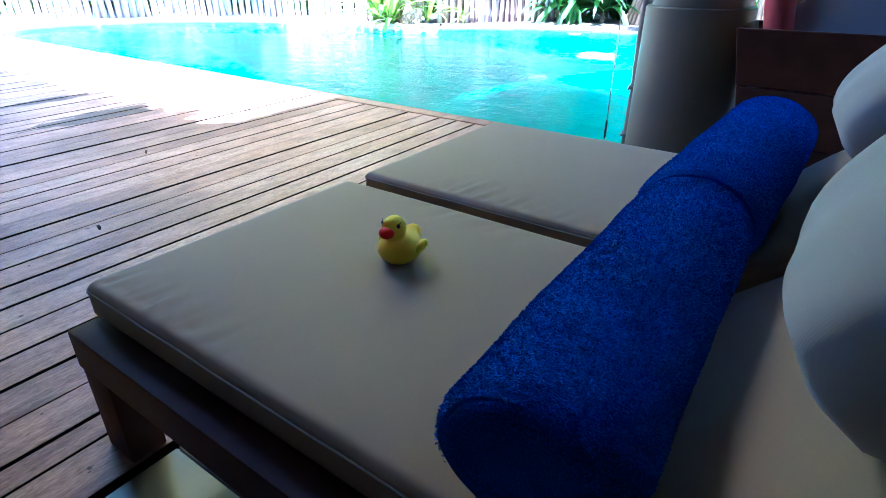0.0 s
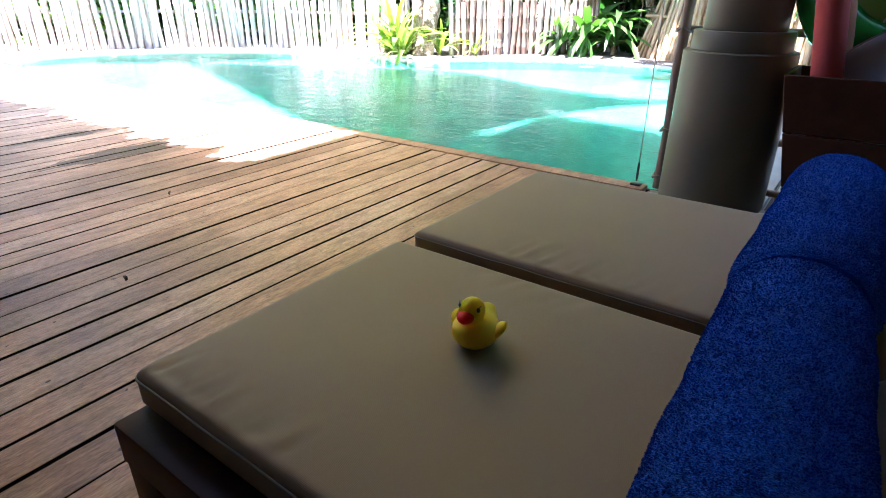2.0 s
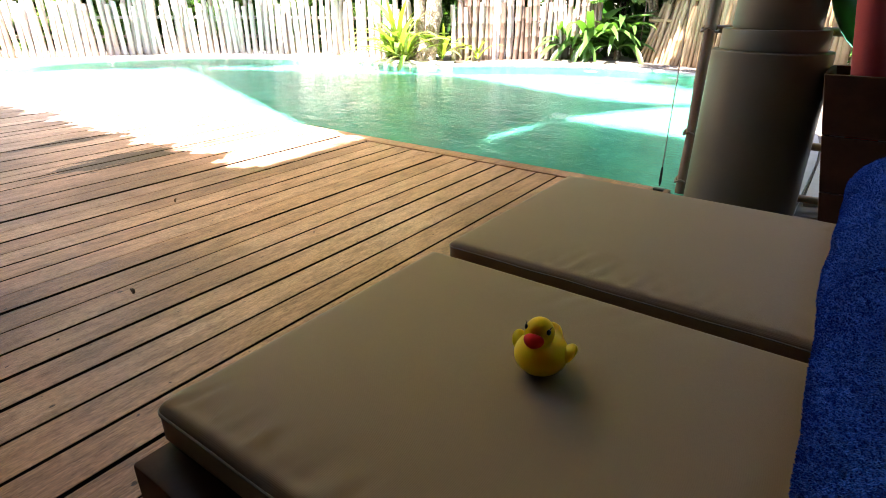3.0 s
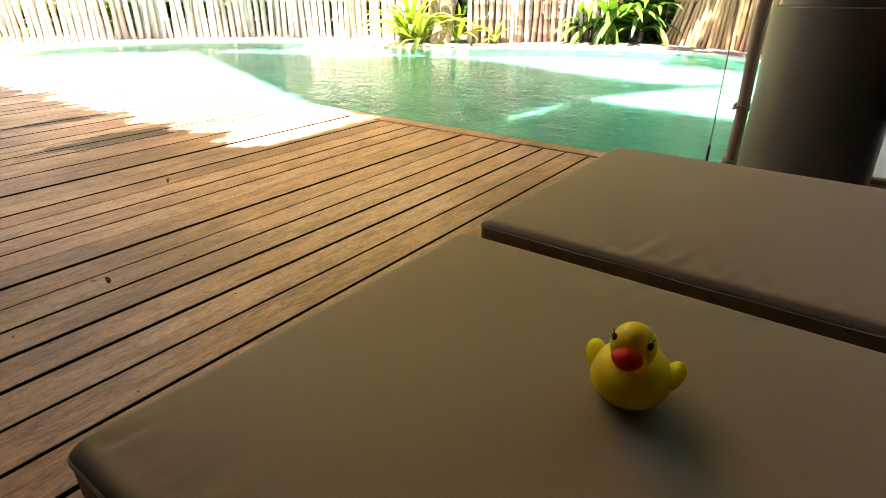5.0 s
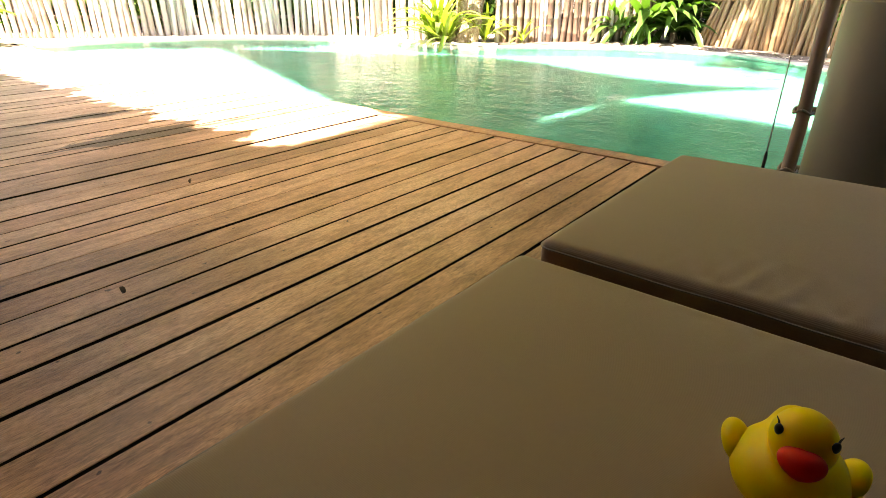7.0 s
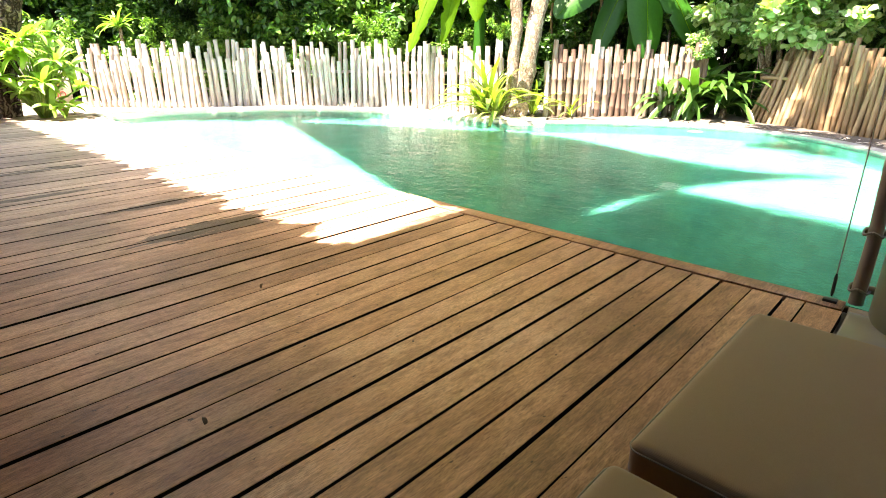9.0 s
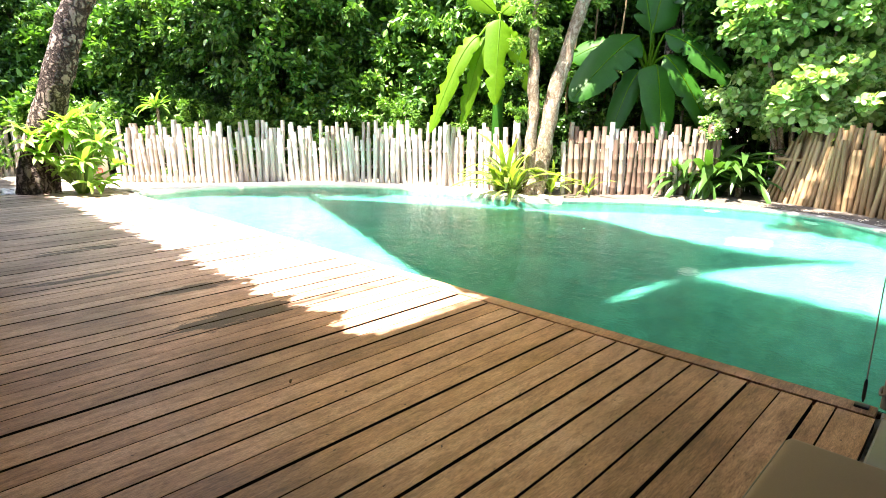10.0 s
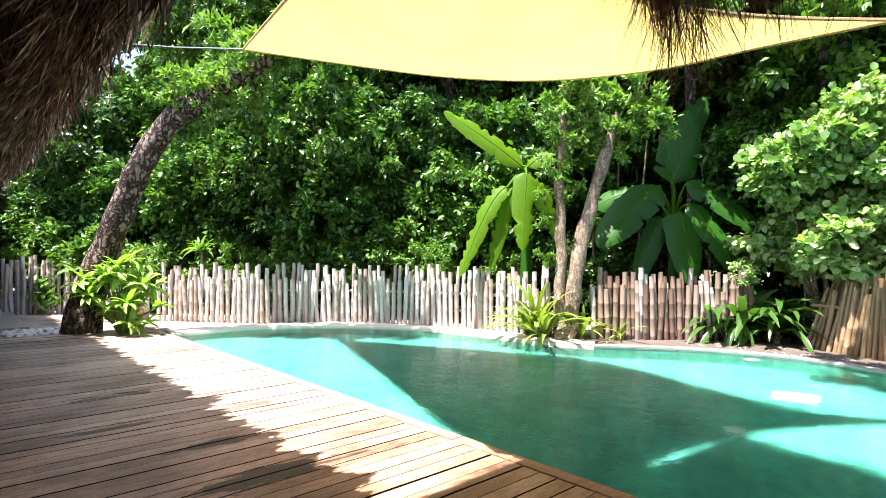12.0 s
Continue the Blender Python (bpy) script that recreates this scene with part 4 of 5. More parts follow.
# brown soil beside the kerb, dappled shade put into its darkened colour
bm = bmesh.new()
prev = None
for i, p in enumerate(kl):
    d = (kl[min(i + 1, len(kl) - 1)] - kl[max(i - 1, 0)]).normalized()
    nr = Vector((-d.y, d.x, 0))
    row = [bm.verts.new(p + nr * o + Vector((0, 0, z + 0.02 * noise.noise(p * 3 + nr * o * 4)))) for o, z in ((0.195, GROUND_Z - 0.03), (0.21, GROUND_Z + 0.015), (0.5, GROUND_Z + 0.03), (0.9, GROUND_Z + 0.035), (1.4, GROUND_Z + 0.03), (2.2, GROUND_Z + 0.01), (3.5, GROUND_Z - 0.03))]
    if prev:
        for k in range(len(row) - 1):
            bm.faces.new((prev[k], row[k], row[k + 1], prev[k + 1]))
    prev = row
tagged(part("soil_bed", bm, M_SOILBED), "grey-brown sandy soil bed between kerb and fence", "soil", kind="structure")

# pale paving between the pool end and the railing
tagged(part("pavement", box(4.2, 4.4, 0.09, 0.006, pose(1.83, 6.45, GROUND_Z + 0.01)), M_KERB), "pale concrete paving at the end of the pool", "pavement", kind="structure")

# ---- unseen dark walls added behind the camera to cut light ----
M_DARKWALL = plain("light_cutting_dark", [(0.2, (0.022, 0.014, 0.009)), (0.8, (0.05, 0.034, 0.022))], 5, 0.7)
tagged(part("wall_south", box(34, 0.2, 5.9, 0.01, pose(-9, -4.7, 2.85)), M_DARKWALL), "added dark wall behind the deck, out of view", "wall", kind="structure")
tagged(part("wall_east", box(0.2, 9.4, 4.2, 0.01, pose(5.4, 0.2, 2.0)), M_DARKWALL), "added dark wall beside the pavilion, out of view", "wall", kind="structure")

# ---- bamboo fence ----
def pole_mesh(name, h, r, material, seed):
    rng = random.Random(seed)
    zs, rs = [-0.15], [r * 1.02]
    z = rng.uniform(0.1, 0.3)
    while z < h - 0.06:
        zs += [z - 0.012, z, z + 0.012]
        rs += [r, r * 1.07, r]
        z += rng.uniform(0.24, 0.38)
    zs.append(h)
    rs.append(r * 0.97)
    b = tube([(0.006 * math.sin(q * 5 + seed), 0.006 * math.cos(q * 3 + seed), q) for q in zs], rs, 10, cap=False)
    top = sorted(b.verts, key=lambda v: -v.co.z)[:10]
    f = b.faces.new(sorted(top, key=lambda v: math.atan2(v.co.y, v.co.x)))
    ins = bmesh.ops.inset_region(b, faces=[f], thickness=r * 0.22)
    for v in f.verts:
        v.co.z -= 0.05
    return mesh_of(b, name, material)


def pole_fence(label, ctrl, material, seed, hs, spacing=0.071, lean=0.0, radius=0.047, other=None):
    th = thing("bamboo_fence", label, "fence")
    rng = random.Random(seed)
    line = catmull([(x, y, 0) for x, y in ctrl], 10)
    kinds = [pole_mesh("pole", h, radius * rng.uniform(0.82, 1.12), material, i) for i, h in enumerate(np.linspace(hs[0], hs[1], 12))]
    if other:
        for step in (0, 1):
            kinds[step::3] = [pole_mesh("pole", h, radius, other, i + 40 + step) for i, h in enumerate(np.linspace(hs[0], hs[1], 12)[step::3])]
    acc, k, walked = 0.0, 0, 0.0
    for p, q in zip(line, line[1:]):
        seg = (q - p).length
        d = (q - p).normalized()
        nrm = Vector((-d.y, d.x, 0))
        while acc < seg:
            tall = k % 2
            mesh = kinds[rng.randrange(7, 12) if tall else rng.randrange(0, 8)]
            tilt = rng.gauss(lean * max(0.12, 1 - walked / 1.5), 2.2)
            pos = p + d * acc + nrm * ((0.055 if tall else -0.03) + rng.gauss(0, 0.008))
            part("pole", mesh, None, th, at=pose(pos.x, pos.y, GROUND_Z, rng.gauss(0, 1.6), rng.gauss(lean, 2.0), rng.uniform(0, 360)) if not lean else Matrix.Translation((pos.x, pos.y, GROUND_Z)) @ Matrix.Rotation(radians(tilt), 4, Vector((-0.745, 0.667, 0))) @ pose(0, 0, 0, 0, 0, rng.uniform(0, 360)))
            acc += spacing * rng.uniform(0.82, 1.15)
            k += 1
        acc -= seg
        walked += seg
    rail_pts = [p + Vector((-(line[min(i + 1, len(line) - 1)] - line[max(i - 1, 0)]).normalized().y, (line[min(i + 1, len(line) - 1)] - line[max(i - 1, 0)]).normalized().x, 0)) * 0.14 for i, p in enumerate(line)]
    for z in (0.35, 0.72):
        part("rail", tube([v + Vector((0, 0, z)) for v in rail_pts], 0.03, 8), material, th)
    return th


pole_fence("sun-bleached grey bamboo pole fence with ragged top", [(-15.3, 4.57), (-14.12, 5.49), (-13.23, 6.32), (-11.59, 7.95), (-9.68, 9.0), (-8.35, 9.4), (-7.3, 9.72)], M_BAMBOO, 11, (0.95, 1.42))
pole_fence("brown and grey bamboo pole fence beside the palms", [(-6.75, 9.95), (-6.13, 10.46), (-5.63, 11.1), (-4.7, 12.2)], M_BAMBOO, 12, (0.95, 1.4), other=M_BAMBOO_MID)
pole_fence("golden tan bamboo pole fence leaning outward", [(-3.75, 11.95), (-3.2, 11.7), (-2.5, 11.35), (-1.4, 10.7), (0.2, 9.6), (1.6, 8.4), (2.8, 6.5), (3.2, 4.5)], M_BAMBOO_TAN, 13, (1.0, 1.40), lean=20, radius=0.043, spacing=0.050)
pole_fence("grey bamboo pole fence beyond the stone path", [(-20.2, -1.2), (-19.22, 1.79), (-18.4, 3.2), (-16.6, 4.0)], M_BAMBOO, 14, (1.1, 1.62))


# ---- plants ----
def leaf_cloud(name, n, radii, leaf, seed, clusters=60, aspect=0.5, shell=0.55, droop=0.4, round_leaf=False, material=None, gather=0.10):
    """Many small folded leaves in clusters through an ellipsoid."""
    rng = np.random.default_rng(seed)
    d = rng.normal(size=(clusters, 3))
    d /= np.linalg.norm(d, axis=1)[:, None]
    cen = d * (shell + (1 - shell) * rng.random((clusters, 1))) * np.array(radii)
    which = rng.integers(0, clusters, n)
    pos = cen[which] + rng.normal(size=(n, 3)) * np.array(radii) * gather
    axis = rng.normal(size=(n, 3)) + d[which] * 0.8
    axis[:, 2] -= droop
    axis /= np.linalg.norm(axis, axis=1)[:, None]
    up = rng.normal(size=(n, 3)) * 0.6 + np.array((0, 0, 1.0))
    side = np.cross(axis, up)
    side /= np.linalg.norm(side, axis=1)[:, None] + 1e-9
    nrm = np.cross(side, axis)
    size = leaf * rng.uniform(0.6, 1.25, (n, 1))
    wid = size * aspect
    k1, k2 = (0.3, 0.75) if round_leaf else (0.28, 0.68)
    w1, w2 = (0.5, 0.45) if round_leaf else (0.42, 0.36)
    base, tip = pos, pos + axis * size - nrm * size * 0.12
    a = pos + axis * size * k1
    b = pos + axis * size * k2 - nrm * size * 0.04
    lift = nrm * wid * 0.12
    verts = np.stack([base, a + side * wid * w1 + lift, b + side * wid * w2 + lift, tip, b - side * wid * w2 + lift, a - side * wid * w1 + lift], 1).reshape(-1, 3)
    i = np.arange(n)[:, None] * 6
    faces = np.concatenate([i + np.array([[0, 1, 2, 3]]), i + np.array([[0, 3, 4, 5]])])
    me = bpy.data.meshes.new(name)
    me.vertices.add(len(verts))
    me.vertices.foreach_set("co", verts.ravel().astype(np.float32))
    me.loops.add(faces.size)
    me.loops.foreach_set("vertex_index", faces.ravel().astype(np.int32))
    me.polygons.add(len(faces))
    me.polygons.foreach_set("loop_start", np.arange(0, faces.size, 4, dtype=np.int32))
    me.materials.append(material or M_LEAF)
    me.update()
    me.validate()
    return me


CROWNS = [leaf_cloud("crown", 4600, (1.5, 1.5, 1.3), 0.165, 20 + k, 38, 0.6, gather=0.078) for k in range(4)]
BUSHES = [leaf_cloud("foliage", 3000, (0.85, 0.85, 0.75), 0.115, 40 + k, 40, material=M_LEAF_LIGHT) for k in range(2)]
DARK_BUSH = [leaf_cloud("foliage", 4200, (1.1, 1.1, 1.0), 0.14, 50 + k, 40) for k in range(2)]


def jungle_tree(x, y, h, rng, crowns=4, low=0.3):
    th = thing("tree", "dense dark-green broadleaf tree behind the bamboo fence", "tree", pose(x, y, GROUND_Z), "jungle trees")
    bend = [Vector((0, 0, -0.1))]
    dx, dy = rng.uniform(-0.12, 0.12), rng.uniform(-0.12, 0.12)
    for k in range(1, 7):
        bend.append(Vector((dx * k * h / 6 + rng.gauss(0, 0.06), dy * k * h / 6 + rng.gauss(0, 0.06), h * k / 6)))
    part("trunk", tube(bend, [0.12 - 0.014 * k for k in range(7)], 9), M_BARK, th)
    for c in range(crowns):
        z = h * (low + (1.02 - low) * c / max(1, crowns - 1)) + rng.uniform(-0.3, 0.3)
        s = rng.uniform(0.75, 1.2) * (1.25 if z > 5.5 else 1.0)
        off = Vector((rng.uniform(-0.8, 0.8), rng.uniform(-0.8, 0.8), 0))
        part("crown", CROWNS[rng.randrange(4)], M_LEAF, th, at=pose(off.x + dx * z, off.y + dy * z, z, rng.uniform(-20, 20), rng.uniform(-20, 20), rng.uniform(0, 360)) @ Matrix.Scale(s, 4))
        part("limb", tube([Vector((dx * z, dy * z, z - 0.7)), Vector((dx * z + off.x * 0.6, dy * z + off.y * 0.6, z - 0.2)), Vector((dx * z + off.x, dy * z + off.y, z + 0.3))], [0.05, 0.035, 0.015], 7), M_BARK, th)
    return th


rng = random.Random(77)
CLEAR = [Vector((-6.55, 12.7, 0)), Vector((-6.0, 12.1, 0)), Vector((-8.7, 10.2, 0)), Vector((-3.6, 13.0, 0))]
BACK = catmull([(-21, -2.5, 0), (-19.5, 2.8, 0), (-16.2, 5.6, 0), (-13.2, 8.3, 0), (-9.8, 10.8, 0), (-7.2, 11.6, 0), (-5.6, 13.4, 0), (-2.2, 13.6, 0), (1.5, 11.4, 0), (4.5, 7.5, 0)], 5)
for i, p in enumerate(BACK):
    d = (BACK[min(i + 1, len(BACK) - 1)] - BACK[max(i - 1, 0)]).normalized()
    nrm = Vector((-d.y, d.x, 0))
    for off, h, low, n_ in ((1.5, 4.6, 0.32, 4), (4.6, 7.6, 0.3, 5), (7.6, 10.0, 0.25, 6)):
        if off < 3 and rng.random() < 0.12:
            continue
        q = p + nrm * (off + rng.uniform(-0.6, 0.6)) + d * rng.uniform(-0.6, 0.6)
        if any((q - c).length < (2.1 if off < 6 else 0.5) for c in CLEAR):
            continue
        jungle_tree(q.x, q.y, h * rng.uniform(0.8, 1.15), rng, n_, low)
    if i % 2 == 0:
        q = p + nrm * rng.uniform(0.2, 0.7)
        if any((q - c).length < 1.7 for c in CLEAR):
            continue
        sh = thing("shrub", "leafy green shrub growing behind the fence", "shrub", pose(q.x, q.y, GROUND_Z), "shrubs")
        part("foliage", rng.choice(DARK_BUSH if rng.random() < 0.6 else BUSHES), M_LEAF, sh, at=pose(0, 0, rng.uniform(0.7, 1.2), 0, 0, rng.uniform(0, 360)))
        part("stem", tube([(0, 0, -0.05), (0.05, 0, 0.5), (0.0, 0.06, 1.0)], [0.03, 0.025, 0.012], 7), M_BARK, sh)

# tall trees whose crowns roof the thicket
for x, y, h in ((-7.0, 14.6, 8.6), (-4.4, 15.6, 9.2), (-13.4, 12.2, 9.0), (-17.2, 7.6, 8.6)):
    th = thing("tall_tree", "tall shade tree with a high spreading crown", "tree", pose(x, y, GROUND_Z), "tall trees")
    part("trunk", tube([(0, 0, -0.1), (0.1, 0, h * 0.4), (-0.05, 0.1, h * 0.75), (0, 0, h)], [0.2, 0.16, 0.12, 0.06], 12), M_BARK, th)
    for k in range(6):
        a = k * 1.05 + x
        part("crown", CROWNS[k % 4], None, th, at=pose(1.5 * math.cos(a), 1.5 * math.sin(a) - 0.6, h - 0.4 + 0.5 * (k % 2), rng.uniform(-20, 20), rng.uniform(-20, 20), k * 60))
        part("limb", tube([(0, 0, h * 0.75), (0.8 * math.cos(a), 0.8 * math.sin(a) - 0.3, h - 0.8), (1.5 * math.cos(a), 1.5 * math.sin(a) - 0.6, h - 0.3)], [0.07, 0.05, 0.02], 8), M_BARK, th)


# tree added behind the tan fence, its unseen boughs placed to shade the bank
th = thing("tall_tree", "added tree whose unseen boughs shade the pool bank", "tree", pose(-0.6, 12.6, GROUND_Z), "tall trees")
part("trunk", tube([(0, 0, -0.1), (-0.1, -0.3, 2.5), (-0.2, -1.0, 5.2), (-0.4, -2.0, 7.6)], [0.2, 0.17, 0.13, 0.07], 12), M_BARK, th)
for k, (x, y, z) in enumerate(((-1.9, -3.9, 6.9), (-0.6, -4.4, 6.9), (0.8, -5.4, 6.9), (2.0, -6.4, 7.1))):
    part("crown", CROWNS[k % 4], None, th, at=pose(x, y, z, 0, 0, k * 75) @ Matrix.Scale(0.72, 4))
    part("limb", tube([(-0.25, -1.3, 6.0), (x * 0.5 - 0.15, y * 0.5 - 0.7, 6.9), (x, y, z)], [0.08, 0.055, 0.02], 8), M_BARK, th)


# ---- single trees and plants round the pool ----
def strap_leaf(name, L, w, arch, material, fold=0.25, segs=9):
    """An arching strap leaf from the origin along +x."""
    vs, fs = [], []
    for i in range(segs + 1):
        t = i / segs
        ang = 1.15 - arch * t * 1.9
        if i == 0:
            x = z = 0.0
        else:
            x += L / segs * math.cos(ang)
            z += L / segs * math.sin(ang)
        ww = w * (0.35 + 0.65 * math.sin(math.pi * min(1, 0.12 + t * 0.92)) ** 0.7) * (1 if t < 0.97 else 0.1)
        vs += [(x, -ww / 2, z + fold * ww), (x, 0, z), (x, ww / 2, z + fold * ww)]
        if i:
            k = 3 * i
            fs += [(k - 3, k, k + 1, k - 2), (k - 2, k + 1, k + 2, k - 1)]
    return raw_mesh(name, vs, fs, material, True)


def rosette(th, leaves, n, at, rng, tilt=(-10, 50), scale=(0.7, 1.1)):
    for k in range(n):
        s = rng.uniform(*scale)
        part("leaf", rng.choice(leaves), None, th, at=at @ pose(0, 0, 0, 0, 0, k * 137.5 + rng.uniform(-12, 12)) @ pose(0, 0, 0, rng.uniform(-15, 15), -rng.uniform(*tilt), 0) @ Matrix.Scale(s, 4))


rng = random.Random(31)
STRAPS = [strap_leaf("leaf", 1.45, 0.14, a, M_STRAP) for a in (0.75, 0.95, 1.1, 1.25)]
for x, y, n, s in ((-5.25, 11.75, 34, 0.9), (-4.75, 11.95, 26, 1.0), (-4.25, 12.05, 30, 0.9), (-5.0, 12.5, 18, 1.15), (-4.4, 12.6, 16, 1.2)):
    th = thing("strap_leaf_plant", "glossy dark-green plant with long arching strap leaves", "plant", pose(x, y, GROUND_Z), "strap-leaf plants")
    part("stem", tube([(0, 0, -0.05), (0, 0, 0.3)], [0.06, 0.04], 9), M_BARK2, th)
    rosette(th, STRAPS, n, pose(0, 0, 0.18), rng, (-35, 25), (0.75 * s, 1.15 * s))

FERNS = [strap_leaf("frond", 1.25, 0.10, a, M_FERN, 0.15) for a in (0.55, 0.8, 1.0)]
for x, y, n, s in ((-7.55, 9.25, 30, 1.15), (-7.3, 9.15, 22, 0.9), (-6.85, 9.68, 16, 0.7), (-6.35, 10.2, 12, 0.65), (-7.75, 9.2, 14, 0.8)):
    th = thing("fern", "sunlit yellow-green fern clump at the tree foot", "fern", pose(x, y, GROUND_Z), "ferns")
    part("crown", lathe([(0.05, -0.03), (0.06, 0.04), (0.02, 0.1)], 10), M_BARK2, th)
    rosette(th, FERNS, n, pose(0, 0, 0.04), rng, (-25, 40), (0.6 * s, 1.15 * s))

PADDLES = [strap_leaf("leaf", 0.36, 0.085, a, M_PADDLE, 0.2, 6) for a in (0.5, 0.8)]
th = thing("coastal_shrub", "bright green shrub with whorled paddle leaves by the deck", "shrub", pose(-13.05, 3.28, GROUND_Z) @ Matrix.Scale(1.3, 4))
for k in range(38):
    a, r, z = k * 2.4, 0.08 + 0.52 * rng.random(), 0.12 + 1.0 * rng.random()
    tip = Vector((r * math.cos(a), r * math.sin(a), z * (1.05 - 0.35 * r)))
    part("stem", tube([(0, 0, -0.03), tip * 0.5 + Vector((0, 0, 0.08)), tip], [0.022, 0.016, 0.008], 7), M_LEAF_LIGHT, th)
    rosette(th, PADDLES, 9, Matrix.Translation(tip) @ pose(0, 0, 0, rng.uniform(-25, 25), rng.uniform(-25, 25), 0), rng, (-50, 15), (0.6, 1.0))
dr = thing("dracaena", "pale green spiky rosette plant behind the fence", "plant", pose(-16.0, 5.75, GROUND_Z))
part("stem", tube([(0, 0, -0.05), (0.03, 0, 0.8), (0, 0.02, 1.7)], [0.05, 0.04, 0.035], 9), M_BARK2, dr)
rosette(dr, [strap_leaf("leaf", 0.62, 0.08, a, M_LEAF_LIGHT) for a in (0.5, 0.9)], 22, pose(0, 0, 1.68), rng, (-40, 30))


def limb_tree(name, label, trunks, material, crowns, sides=16):
    th = thing(name, label, "tree")
    for pts, radii in trunks:
        line = catmull(pts, 5)
        rr = np.interp(np.linspace(0, 1, len(line)), np.linspace(0, 1, len(radii)), radii)
        b = tube(line, list(rr), sides)
        for v in b.verts:
            v.co += Vector((noise.noise(v.co * 4), noise.noise(v.co * 4 + Vector((9, 0, 0))), 0)) * 0.05
        part("trunk", b, material, th)
    for mesh, x, y, z, s in crowns:
        part("crown", mesh, None, th, at=pose(x, y, z, rng.uniform(-20, 20), rng.uniform(-20, 20), rng.uniform(0, 360)) @ Matrix.Scale(s, 4))
    return th


TUFT = [leaf_cloud("crown", 600, (0.55, 0.55, 0.4), 0.15, 60 + k, 14, 0.42, 0.3, 0.0, material=M_LEAF_LIGHT) for k in range(3)]
limb_tree("leaning_tree", "old leaning tree with deeply cracked grey-brown bark", [
    ([(-13.74, 2.68, -0.15), (-13.64, 2.77, 0.54), (-13.52, 2.89, 1.10), (-13.31, 3.11, 1.88), (-13.06, 3.37, 2.78), (-12.83, 3.61, 3.51), (-12.48, 3.99, 4.22)], [0.40, 0.32, 0.29, 0.26, 0.245, 0.235, 0.22]),
    ([(-12.5, 3.97, 4.2), (-11.91, 4.61, 4.75), (-11.24, 5.35, 5.37), (-10.56, 6.09, 6.16), (-9.96, 6.75, 6.94)], [0.23, 0.17, 0.14, 0.11, 0.06]),
    ([(-12.55, 3.9, 4.1), (-12.9, 4.5, 5.0), (-13.3, 5.4, 6.3)], [0.18, 0.13, 0.07])], M_BARK,
    [(TUFT[k % 3], x, y, z, s * 1.35) for k, (x, y, z, s) in enumerate([(-12.1, 4.4, 4.75, 0.7), (-12.3, 4.2, 4.95, 0.7), (-11.5, 5.1, 5.35, 0.8), (-10.7, 5.9, 5.9, 0.9), (-11.6, 5.0, 4.6, 0.6), (-11.7, 4.9, 4.9, 0.8), (-11.3, 5.3, 5.5, 0.9), (-11.9, 4.5, 4.3, 0.55), (-12.5, 3.9, 4.55, 0.5), (-10.9, 5.7, 5.6, 0.9), (-10.5, 6.1, 6.3, 1.0), (-10.9, 5.9, 6.2, 0.9), (-13.2, 5.3, 6.2, 1.2), (-13.7, 3.1, 2.0, 0.3), (-12.9, 5.0, 5.6, 1.0)])])
limb_tree("twin_tree", "slim twin-trunked tree with mottled bark on the pool bank", [
    ([(-7.10, 9.40, -0.12), (-7.11, 9.37, 0.63), (-7.09, 9.37, 1.70), (-7.10, 9.34, 2.67), (-7.06, 9.36, 3.63), (-7.00, 9.40, 4.92)], [0.19, 0.115, 0.10, 0.085, 0.07, 0.04]),
    ([(-7.05, 9.45, -0.1), (-6.96, 9.54, 0.63), (-6.86, 9.62, 1.60), (-6.71, 9.78, 2.46), (-6.49, 10.00, 3.58), (-6.37, 10.11, 4.28)], [0.19, 0.155, 0.135, 0.12, 0.10, 0.05])], M_BARK2,
    [(TUFT[k % 3], x, y, z, s * 1.25) for k, (x, y, z, s) in enumerate([(-6.4, 10.1, 4.3, 0.8), (-6.75, 9.75, 4.0, 0.6), (-7.15, 9.3, 4.4, 0.6), (-6.1, 10.2, 3.9, 0.5), (-6.9, 9.5, 4.5, 0.75), (-6.2, 10.3, 4.7, 0.8), (-7.2, 9.3, 3.9, 0.5), (-6.6, 9.9, 3.6, 0.35), (-7.3, 9.25, 2.2, 0.35), (-6.9, 9.55, 2.9, 0.3), (-5.9, 10.4, 4.3, 0.6), (-7.0, 9.45, 5.1, 0.9), (-7.35, 9.3, 1.5, 0.4), (-7.2, 9.28, 3.3, 0.5), (-7.05, 9.35, 3.0, 0.4), (-6.55, 9.92, 3.9, 0.7), (-6.3, 10.15, 3.5, 0.45), (-6.95, 9.5, 3.8, 0.6), (-7.3, 9.2, 2.7, 0.35), (-5.7, 10.6, 4.0, 0.6)])] + [(CROWNS[k], x, y, z, 0.75) for k, (x, y, z) in enumerate([(-6.6, 11.0, 6.4), (-5.8, 11.7, 6.3), (-7.3, 10.6, 6.7)])], 14)
palm = thing("palm_trunk", "broad grey ringed palm trunk beyond the path", "tree", pose(-20.9, 0.75, GROUND_Z))
zs = np.linspace(-0.1, 6.5, 34)
part("trunk", tube([(0.02 * math.sin(z * 2), 0, z) for z in zs], [0.36 - 0.012 * z + 0.012 * (i % 2) for i, z in enumerate(zs)], 20), M_BARK2, palm)


ACROSS = Vector((0.688, 0.725, 0))
OUT = Vector((0.725, -0.688, 0))


